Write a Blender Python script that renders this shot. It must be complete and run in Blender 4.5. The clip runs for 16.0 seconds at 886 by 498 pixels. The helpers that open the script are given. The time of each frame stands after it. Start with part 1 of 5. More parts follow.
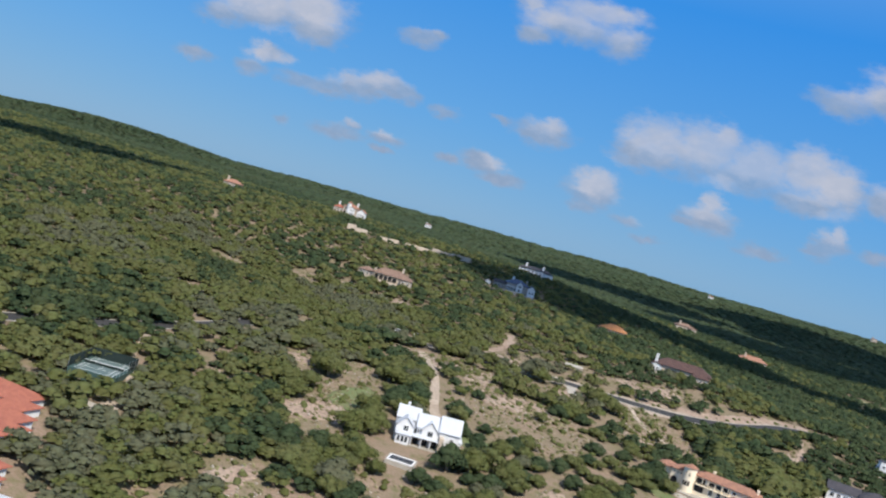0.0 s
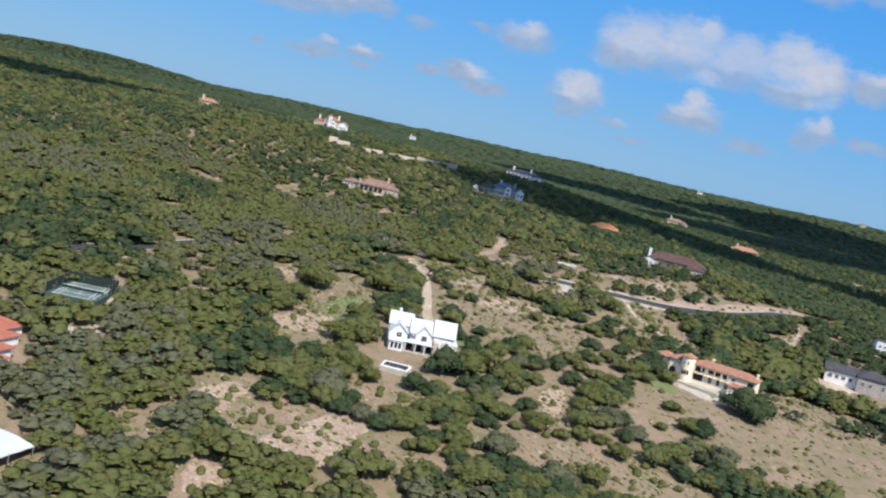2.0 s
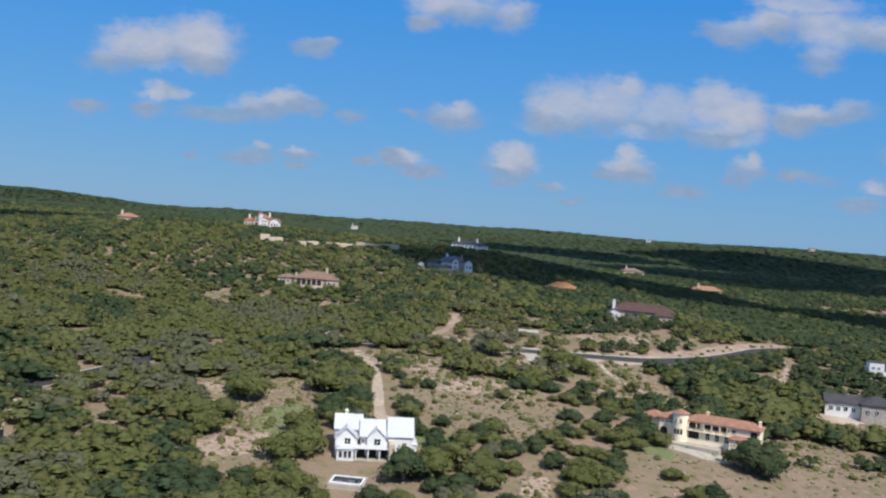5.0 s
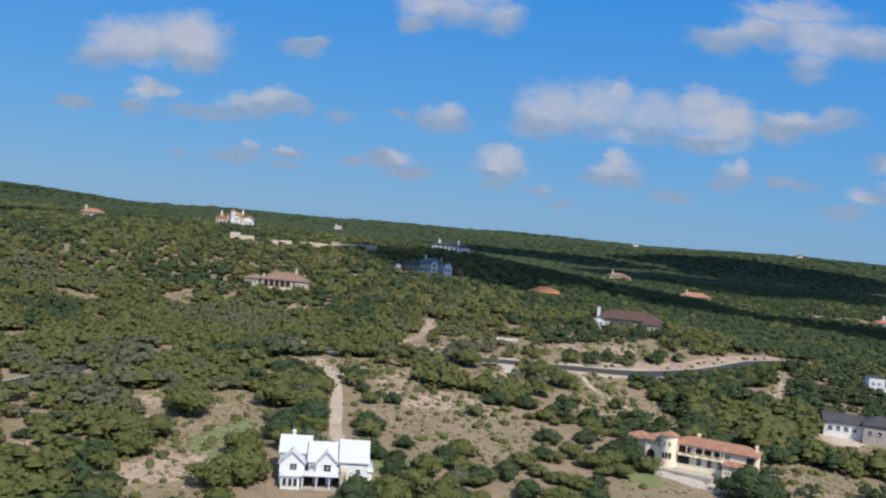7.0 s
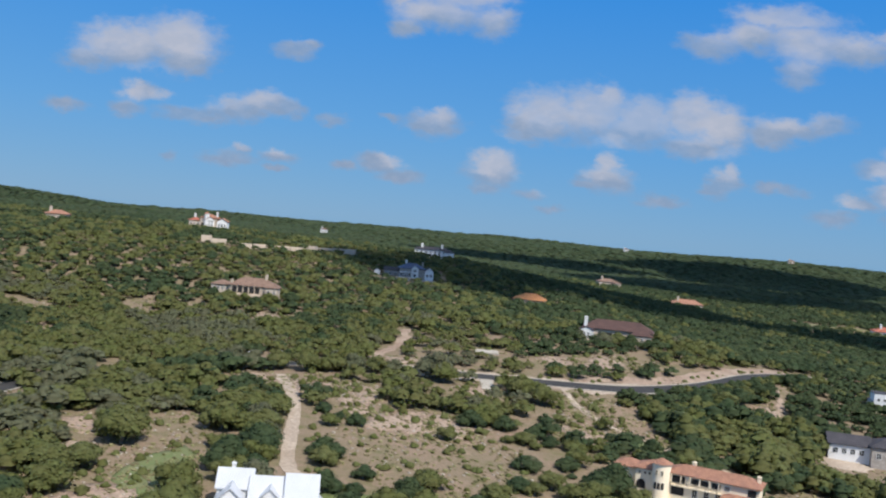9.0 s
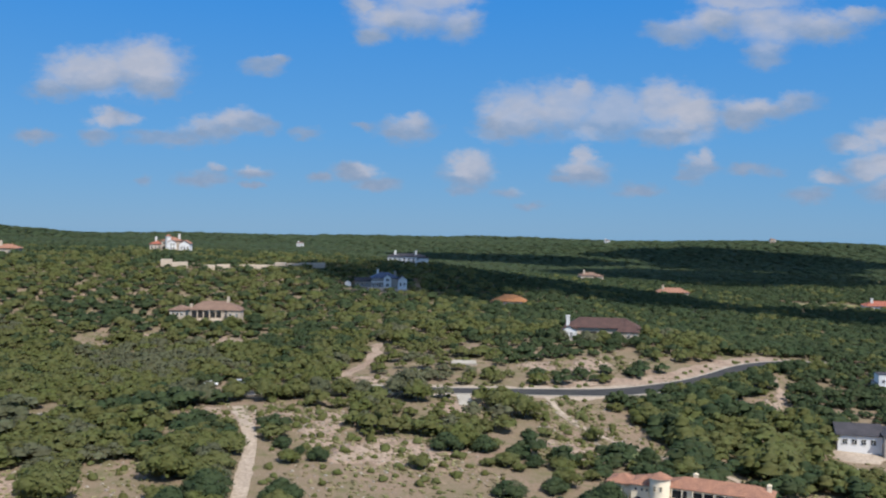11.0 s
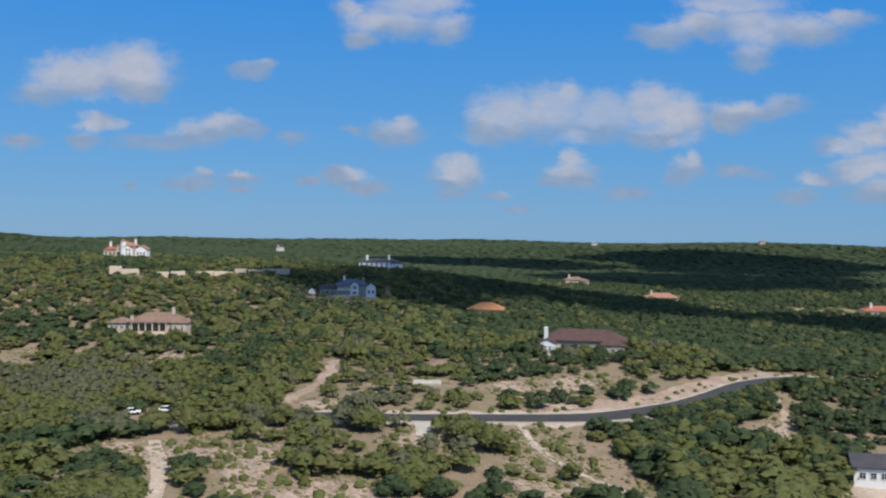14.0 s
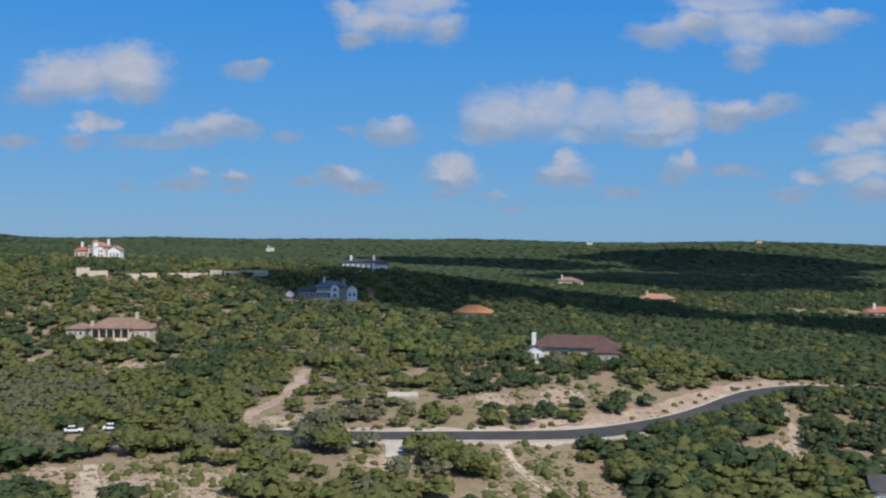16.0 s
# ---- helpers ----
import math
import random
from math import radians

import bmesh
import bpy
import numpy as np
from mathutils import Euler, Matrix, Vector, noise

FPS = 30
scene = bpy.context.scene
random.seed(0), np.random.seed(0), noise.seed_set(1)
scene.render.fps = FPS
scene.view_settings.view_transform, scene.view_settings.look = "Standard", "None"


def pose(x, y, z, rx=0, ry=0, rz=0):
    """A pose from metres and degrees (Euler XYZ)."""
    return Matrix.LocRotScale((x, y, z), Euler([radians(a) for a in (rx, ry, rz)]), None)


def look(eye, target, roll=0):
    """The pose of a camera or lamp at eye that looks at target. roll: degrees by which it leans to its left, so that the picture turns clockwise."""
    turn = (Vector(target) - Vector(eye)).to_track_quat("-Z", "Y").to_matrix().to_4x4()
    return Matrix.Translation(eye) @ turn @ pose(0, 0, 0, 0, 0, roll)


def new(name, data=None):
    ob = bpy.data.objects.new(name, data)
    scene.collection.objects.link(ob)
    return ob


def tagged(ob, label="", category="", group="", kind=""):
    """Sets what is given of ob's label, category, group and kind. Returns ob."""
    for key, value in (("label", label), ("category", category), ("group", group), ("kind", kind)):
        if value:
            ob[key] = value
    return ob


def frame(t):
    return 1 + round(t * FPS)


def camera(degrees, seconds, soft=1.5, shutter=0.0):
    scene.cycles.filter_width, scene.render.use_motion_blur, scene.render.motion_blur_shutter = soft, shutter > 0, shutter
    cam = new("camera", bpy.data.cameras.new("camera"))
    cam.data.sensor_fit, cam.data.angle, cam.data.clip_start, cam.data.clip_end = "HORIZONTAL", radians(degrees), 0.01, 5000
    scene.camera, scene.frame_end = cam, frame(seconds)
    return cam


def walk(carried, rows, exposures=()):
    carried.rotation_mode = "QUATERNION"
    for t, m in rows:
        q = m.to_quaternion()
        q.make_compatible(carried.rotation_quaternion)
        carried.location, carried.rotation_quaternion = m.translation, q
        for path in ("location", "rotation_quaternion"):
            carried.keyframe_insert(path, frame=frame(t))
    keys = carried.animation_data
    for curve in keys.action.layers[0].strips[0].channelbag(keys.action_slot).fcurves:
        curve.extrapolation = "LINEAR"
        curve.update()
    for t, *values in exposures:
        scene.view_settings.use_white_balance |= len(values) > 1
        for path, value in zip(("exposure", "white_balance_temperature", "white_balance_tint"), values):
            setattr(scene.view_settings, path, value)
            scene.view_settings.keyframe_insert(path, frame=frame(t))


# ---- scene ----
# ---- camera ----
cam = camera(52.51, 16.0, soft=2.2)
PATH = [
    (0, pose(-30.40, -180.00, 69.09, 87.500, -15.513, 8.174)),
    (0.5, pose(-30.09, -179.25, 67.81, 85.992, -15.079, 9.399)),
    (1, pose(-29.81, -177.73, 66.86, 82.748, -15.259, 9.989)),
    (1.5, pose(-29.59, -174.99, 66.02, 82.172, -13.676, 8.316)),
    (2, pose(-29.57, -171.15, 65.12, 82.200, -12.128, 7.162)),
    (2.5, pose(-29.52, -166.39, 64.20, 82.386, -9.900, 5.884)),
    (3, pose(-29.53, -161.03, 63.35, 87.847, -7.522, 5.345)),
    (3.5, pose(-29.26, -155.30, 62.56, 87.916, -4.760, 4.235)),
    (4, pose(-28.95, -149.42, 61.70, 87.903, -4.381, 4.080)),
    (4.2, pose(-28.77, -147.00, 61.40, 87.930, -3.911, 3.898)),
    (6.5, pose(-24.92, -116.93, 60.00, 88.123, -4.555, 2.843)),
    (7, pose(-23.70, -110.51, 60.04, 88.174, -4.762, 2.785)),
    (7.5, pose(-22.61, -104.13, 60.05, 88.247, -5.083, 2.640)),
    (8, pose(-21.58, -97.69, 60.07, 88.329, -5.376, 2.386)),
    (8.5, pose(-20.31, -91.21, 60.20, 88.385, -5.764, 2.304)),
    (9, pose(-19.21, -84.93, 60.23, 88.467, -4.987, 2.199)),
    (9.2, pose(-18.76, -82.45, 60.23, 88.576, -1.499, 1.669)),
    (11.5, pose(-12.54, -55.12, 60.48, 88.834, -0.691, 0.952)),
    (12, pose(-11.14, -49.07, 60.40, 88.893, -0.652, 0.913)),
    (12.5, pose(-9.70, -42.78, 60.38, 88.943, -0.607, 0.893)),
    (13, pose(-8.21, -36.20, 60.36, 88.997, -0.557, 0.417)),
    (13.5, pose(-6.71, -29.84, 60.33, 89.002, -0.464, 0.351)),
    (14, pose(-5.36, -23.77, 60.28, 89.014, -0.450, 0.278)),
    (14.5, pose(-4.07, -17.81, 60.22, 89.029, -0.385, 0.153)),
    (15, pose(-2.74, -11.87, 60.15, 89.032, -0.370, 0.089)),
    (15.5, pose(-1.37, -5.93, 60.08, 89.013, -0.358, 0.053)),
    (16, pose(-0.00, -0.00, 60.00, 89.000, -0.300, 0.005)),
]
EXPOSURES = [(0, .22), (1.5, .36), (2.5, .45), (3.0, .48), (3.5, .30), (4.0, .16), (6.5, .15), (9.2, .13), (16, .10)]
walk(cam, PATH, EXPOSURES)

# ---- sky, clouds and sun ----
SUN_TO = Vector((0.56, -0.78, 1.18)).normalized()      # towards the sun
world = bpy.data.worlds.new("sky")
scene.world = world
world.use_nodes = True
wt = world.node_tree
wt.nodes.clear()


def wnode(kind, tree=None, **values):
    n = (tree or wt).nodes.new(kind)
    for key, value in values.items():
        if key == "operation":
            n.operation = value
        else:
            n.inputs[int(key[1:])].default_value = value
    return n


sky = wt.nodes.new("ShaderNodeTexSky")
sky.sky_type = "NISHITA"
sky.sun_disc = False
sky.sun_elevation = math.asin(SUN_TO.z)
sky.sun_rotation = math.atan2(SUN_TO.x, SUN_TO.y)
sky.altitude = 300
sky.air_density = 1.0
sky.dust_density = 0.1
sky.ozone_density = 2.2

# each puff of a cloud: centre, half sizes and thinness, as slopes beside and above the view down the +y axis
PUFFS_A = [(-0.412, 0.171, 0.053, 0.025, 0.00), (-0.352, 0.178, 0.045, 0.030, 0.00), (-0.456, 0.152, 0.031, 0.013, 0.18), (-0.340, 0.156, 0.031, 0.013, 0.00),
           (-0.220, 0.181, 0.024, 0.010, 0.12), (-0.205, 0.187, 0.014, 0.006, 0.12), (-0.387, 0.121, 0.028, 0.009, 0.12), (-0.406, 0.102, 0.019, 0.010, 0.18),
           (-0.330, 0.099, 0.047, 0.009, 0.15), (-0.274, 0.109, 0.038, 0.013, 0.06), (-0.249, 0.118, 0.028, 0.014, 0.00), (-0.224, 0.113, 0.022, 0.010, 0.06),
           (-0.173, 0.106, 0.018, 0.006, 0.18), (-0.475, 0.099, 0.025, 0.007, 0.18), (-0.060, 0.111, 0.033, 0.013, 0.00), (-0.051, 0.120, 0.018, 0.009, 0.00),
           (-0.107, 0.113, 0.013, 0.004, 0.24), (-0.060, 0.234, 0.053, 0.020, 0.06)]
PUFFS_B = [(-0.098, 0.215, 0.022, 0.011, 0.12), (-0.003, 0.228, 0.025, 0.018, 0.06), (-0.110, 0.249, 0.019, 0.011, 0.12), (-0.035, 0.256, 0.050, 0.013, 0.06),
           (-0.117, 0.064, 0.028, 0.009, 0.06), (-0.091, 0.051, 0.024, 0.009, 0.03), (-0.154, 0.058, 0.016, 0.006, 0.24), (-0.286, 0.054, 0.031, 0.009, 0.27),
           (-0.230, 0.061, 0.022, 0.006, 0.21), (-0.233, 0.047, 0.016, 0.004, 0.30), (-0.352, 0.049, 0.013, 0.005, 0.30), (-0.271, 0.065, 0.013, 0.005, 0.30),
           (0.009, 0.065, 0.030, 0.020, 0.03), (0.015, 0.076, 0.015, 0.011, 0.00), (0.003, 0.045, 0.016, 0.006, 0.18), (0.066, 0.132, 0.041, 0.028, 0.00),
           (0.053, 0.113, 0.035, 0.013, 0.03), (0.113, 0.135, 0.038, 0.030, 0.00)]
PUFFS_C = [(0.132, 0.155, 0.019, 0.016, 0.03), (0.173, 0.133, 0.038, 0.024, 0.00), (0.223, 0.143, 0.031, 0.024, 0.00), (0.254, 0.133, 0.035, 0.026, 0.00),
           (0.229, 0.108, 0.044, 0.013, 0.03), (0.160, 0.117, 0.044, 0.014, 0.03), (0.330, 0.137, 0.038, 0.013, 0.15), (0.374, 0.144, 0.028, 0.011, 0.15),
           (0.311, 0.128, 0.031, 0.011, 0.18), (0.242, 0.221, 0.038, 0.013, 0.22), (0.280, 0.234, 0.036, 0.017, 0.15), (0.342, 0.232, 0.050, 0.022, 0.10),
           (0.336, 0.200, 0.024, 0.015, 0.09), (0.393, 0.230, 0.050, 0.017, 0.18), (0.443, 0.243, 0.035, 0.009, 0.20), (0.317, 0.257, 0.057, 0.013, 0.09),
           (0.135, 0.065, 0.031, 0.015, 0.03), (0.138, 0.082, 0.013, 0.013, 0.03)]
PUFFS_D = [(0.116, 0.057, 0.019, 0.006, 0.09), (0.264, 0.071, 0.019, 0.014, 0.06), (0.272, 0.083, 0.009, 0.011, 0.09), (0.251, 0.064, 0.013, 0.006, 0.18),
           (0.324, 0.071, 0.031, 0.006, 0.30), (0.201, 0.048, 0.028, 0.007, 0.24), (0.053, 0.043, 0.019, 0.006, 0.30), (0.078, 0.028, 0.019, 0.004, 0.36),
           (0.468, 0.112, 0.034, 0.014, 0.24), (0.436, 0.100, 0.032, 0.009, 0.30), (0.489, 0.125, 0.020, 0.020, 0.18), (0.447, 0.073, 0.022, 0.012, 0.16),
           (0.468, 0.079, 0.028, 0.015, 0.03), (0.412, 0.063, 0.025, 0.008, 0.21), (0.481, 0.051, 0.038, 0.013, 0.18), (0.387, 0.043, 0.025, 0.009, 0.30)]

field = bpy.data.node_groups.new("cloud_field", "ShaderNodeTree")
field.interface.new_socket("at", in_out="INPUT", socket_type="NodeSocketVector")
field.interface.new_socket("depth", in_out="OUTPUT", socket_type="NodeSocketFloat")
f_in = field.nodes.new("NodeGroupInput")
f_out = field.nodes.new("NodeGroupOutput")
last = None
for cx, cy, rx, ry, thin in PUFFS_A + PUFFS_B + PUFFS_C + PUFFS_D:
    rx, ry = rx * (1.22 + .5 * thin), ry * (1.22 + .9 * thin)
    ma = field.nodes.new("ShaderNodeVectorMath")
    ma.operation = "MULTIPLY_ADD"
    ma.inputs[1].default_value = (1 / rx, 1 / ry, 0)
    ma.inputs[2].default_value = (-cx / rx, -cy / ry, 0)
    field.links.new(f_in.outputs[0], ma.inputs[0])
    ln = field.nodes.new("ShaderNodeVectorMath")
    ln.operation = "LENGTH"
    field.links.new(ma.outputs[0], ln.inputs[0])
    far_in = field.nodes.new("ShaderNodeMath")
    far_in.operation = "ADD"
    far_in.inputs[1].default_value = thin * 0.55
    field.links.new(ln.outputs["Value"], far_in.inputs[0])
    if last is None:
        last = far_in.outputs[0]
    else:
        mn = field.nodes.new("ShaderNodeMath")
        mn.operation = "SMOOTH_MIN"
        mn.inputs[2].default_value = 0.22
        field.links.new(last, mn.inputs[0])
        field.links.new(far_in.outputs[0], mn.inputs[1])
        last = mn.outputs[0]
field.links.new(last, f_out.inputs[0])

coord = wt.nodes.new("ShaderNodeTexCoord")
split = wt.nodes.new("ShaderNodeSeparateXYZ")
wt.links.new(coord.outputs["Generated"], split.inputs[0])
front = wnode("ShaderNodeMath", operation="MAXIMUM", _1=0.02)
wt.links.new(split.outputs["Y"], front.inputs[0])
slope = wt.nodes.new("ShaderNodeCombineXYZ")
for axis, out in ((0, "X"), (1, "Z")):
    dv = wnode("ShaderNodeMath", operation="DIVIDE")
    wt.links.new(split.outputs[out], dv.inputs[0])
    wt.links.new(front.outputs[0], dv.inputs[1])
    wt.links.new(dv.outputs[0], slope.inputs[axis])


def cloud_noise(scale, detail, rough, source):
    n = wt.nodes.new("ShaderNodeTexNoise")
    n.inputs["Scale"].default_value = scale
    n.inputs["Detail"].default_value = detail
    n.inputs["Roughness"].default_value = rough
    wt.links.new(source, n.inputs["Vector"])
    return n


def vmath(op, a, b):
    n = wt.nodes.new("ShaderNodeVectorMath")
    n.operation = op
    wt.links.new(a, n.inputs[0])
    if isinstance(b, (tuple, float)):
        n.inputs[1].default_value = b if isinstance(b, tuple) else (b, b, b)
    else:
        wt.links.new(b, n.inputs[1])
    return n.outputs[0]


def smath(op, a, b=0.0, c=0.0):
    n = wt.nodes.new("ShaderNodeMath")
    n.operation = op
    for i, v in enumerate((a, b, c)):
        if isinstance(v, (int, float)):
            n.inputs[i].default_value = v
        else:
            wt.links.new(v, n.inputs[i])
    return n.outputs[0]


stretch = vmath("MULTIPLY", slope.outputs[0], (1.0, 1.7, 1.0))
warp = cloud_noise(26.0, 6.0, 0.62, stretch)
bent = vmath("ADD", slope.outputs[0], vmath("MULTIPLY", vmath("SUBTRACT", warp.outputs["Color"], (0.5, 0.5, 0.5)), (0.040, 0.028, 0.0)))


def depth_at(offset):
    g = wt.nodes.new("ShaderNodeGroup")
    g.node_tree = field
    wt.links.new(vmath("ADD", bent, offset), g.inputs[0])
    return g.outputs[0]


d_here, d_low = depth_at((0.0, 0.0, 0.0)), depth_at((0.0, -0.020, 0.0))
fray = cloud_noise(60.0, 5.0, 0.6, stretch)
edge = smath("ADD", d_here, smath("MULTIPLY", smath("SUBTRACT", fray.outputs["Fac"], 0.5), 0.75))


def ramp(value, low, high):
    n = wt.nodes.new("ShaderNodeMapRange")
    n.interpolation_type = "SMOOTHSTEP"
    n.inputs["From Min"].default_value, n.inputs["From Max"].default_value = low, high
    wt.links.new(value, n.inputs["Value"])
    return n.outputs["Result"]


cover = ramp(edge, 1.16, 0.36)
veil = cloud_noise(7.0, 4.0, 0.6, stretch)
cover = smath("MULTIPLY", cover, smath("ADD", 0.68, smath("MULTIPLY", ramp(veil.outputs["Fac"], 0.36, 0.6), 0.30)))
ahead = ramp(split.outputs["Y"], 0.05, 0.3)
cover = smath("MULTIPLY", cover, ahead)
shade = smath("MULTIPLY", ramp(d_low, 0.50, 1.35), 0.78)
billow = smath("MULTIPLY", ramp(fray.outputs["Fac"], 0.62, 0.40), 0.15)
shade = smath("ADD", shade, billow)


def colour_mix(fac, a, b):
    n = wt.nodes.new("ShaderNodeMix")
    n.data_type = "RGBA"
    for socket, v in ((n.inputs["Factor"], fac), (n.inputs["A"], a), (n.inputs["B"], b)):
        if isinstance(v, tuple):
            socket.default_value = v
        elif isinstance(v, float):
            socket.default_value = v
        else:
            wt.links.new(v, socket)
    return n.outputs["Result"]


cloud_col = colour_mix(shade, (4.35, 4.65, 5.6, 1), (2.2, 3.1, 4.6, 1))
# a clear dry sky: pale blue low down, deep blue at the top of the view
rise = wt.nodes.new("ShaderNodeValToRGB")
rise.color_ramp.elements[0].position, rise.color_ramp.elements[0].color = 0.0, (.130, .32, .555, 1)
# paler and brighter overhead, out of view, added to fill the shadows
rise.color_ramp.elements[1].position, rise.color_ramp.elements[1].color = 1.0, (.42, .52, .70, 1)
for at, colour in ((.10, (.080, .30, .64, 1)), (.27, (.020, .232, .68, 1)), (.6, (.30, .43, .66, 1))):
    rise.color_ramp.elements.new(at).color = colour
wt.links.new(split.outputs["Z"], rise.inputs["Fac"])
clear = vmath("MULTIPLY", rise.outputs["Color"], (10.0, 10.0, 10.0))
bg = wt.nodes.new("ShaderNodeBackground")
bg.inputs["Strength"].default_value = 0.10
wt.links.new(colour_mix(cover, colour_mix(0.9, sky.outputs[0], clear), cloud_col), bg.inputs["Color"])
wo = wt.nodes.new("ShaderNodeOutputWorld")
wt.links.new(bg.outputs[0], wo.inputs["Surface"])

sun_data = bpy.data.lights.new("sun", "SUN")
sun_data.energy = 4.6
sun_data.angle = radians(0.53)
sun_data.color = (1.0, 0.94, 0.84)
sun = new("sun", sun_data)
sun.matrix_world = look((0, 0, 0), -SUN_TO)

# ---- materials ----
def material(name, base, other=None, rough=0.85, scale=1.0, fine=12.0, bump=0.0, metal=0.0, per="", spread=0.15, wave=0.0):
    """A surface of two tones in patches of 1 / scale metres, with a finer grain, relief and, per object or per island, its own shade."""
    m = bpy.data.materials.new(name)
    m.use_nodes = True
    t = m.node_tree
    bsdf = t.nodes["Principled BSDF"]
    bsdf.inputs["Roughness"].default_value = rough
    bsdf.inputs["Metallic"].default_value = metal
    bsdf.inputs["Specular IOR Level"].default_value = 0.25
    geo = t.nodes.new("ShaderNodeNewGeometry")
    src = geo.outputs["Position"]
    big = t.nodes.new("ShaderNodeTexNoise")
    big.inputs["Scale"].default_value, big.inputs["Detail"].default_value = scale, 4
    small = t.nodes.new("ShaderNodeTexNoise")
    small.inputs["Scale"].default_value, small.inputs["Detail"].default_value = fine, 3
    t.links.new(src, big.inputs["Vector"])
    t.links.new(src, small.inputs["Vector"])
    rampn = t.nodes.new("ShaderNodeMapRange")
    rampn.inputs["From Min"].default_value, rampn.inputs["From Max"].default_value = 0.35, 0.65
    t.links.new(big.outputs["Fac"], rampn.inputs["Value"])
    mix = t.nodes.new("ShaderNodeMix")
    mix.data_type = "RGBA"
    mix.inputs["A"].default_value = (*base, 1)
    mix.inputs["B"].default_value = (*(other or base), 1)
    t.links.new(rampn.outputs[0], mix.inputs["Factor"])
    hsv = t.nodes.new("ShaderNodeHueSaturation")
    t.links.new(mix.outputs["Result"], hsv.inputs["Color"])
    val = t.nodes.new("ShaderNodeMapRange")
    val.inputs["From Min"].default_value, val.inputs["From Max"].default_value = 0.3, 0.7
    val.inputs["To Min"].default_value, val.inputs["To Max"].default_value = 1 - spread, 1 + spread
    t.links.new(small.outputs["Fac"], val.inputs["Value"])
    out = val.outputs[0]
    if per:
        rnd = geo.outputs["Random Per Island"]
        if per == "object":
            rnd = t.nodes.new("ShaderNodeObjectInfo").outputs["Random"]
        own = t.nodes.new("ShaderNodeMapRange")
        own.inputs["To Min"].default_value, own.inputs["To Max"].default_value = 1 - spread * .9, 1 + spread * .9
        t.links.new(rnd, own.inputs["Value"])
        mul = t.nodes.new("ShaderNodeMath")
        mul.operation = "MULTIPLY"
        t.links.new(out, mul.inputs[0])
        t.links.new(own.outputs[0], mul.inputs[1])
        out = mul.outputs[0]
        hue = t.nodes.new("ShaderNodeMapRange")
        hue.inputs["To Min"].default_value, hue.inputs["To Max"].default_value = 0.485, 0.515
        t.links.new(rnd, hue.inputs["Value"])
        t.links.new(hue.outputs[0], hsv.inputs["Hue"])
    t.links.new(out, hsv.inputs["Value"])
    t.links.new(hsv.outputs[0], bsdf.inputs["Base Color"])
    if "leaves" in name:
        thin = t.nodes.new("ShaderNodeBsdfTranslucent")
        t.links.new(hsv.outputs[0], thin.inputs["Color"])
        both = t.nodes.new("ShaderNodeMixShader")
        both.inputs[0].default_value = 0.5
        t.links.new(bsdf.outputs[0], both.inputs[1])
        t.links.new(thin.outputs[0], both.inputs[2])
        t.links.new(both.outputs[0], t.nodes["Material Output"].inputs["Surface"])
    if bump or wave:
        bp = t.nodes.new("ShaderNodeBump")
        bp.inputs["Strength"].default_value = bump or 0.5
        bp.inputs["Distance"].default_value = 0.35 if "leaves" in name else 0.1
        t.links.new(small.outputs["Fac"], bp.inputs["Height"])
        if wave:
            wv = t.nodes.new("ShaderNodeTexWave")
            wv.inputs["Scale"].default_value = wave
            wv.inputs["Distortion"].default_value = 0.4
            t.links.new(t.nodes.new("ShaderNodeTexCoord").outputs["Object"], wv.inputs["Vector"])
            t.links.new(wv.outputs["Fac"], bp.inputs["Height"])
        t.links.new(bp.outputs[0], bsdf.inputs["Normal"])
    return m


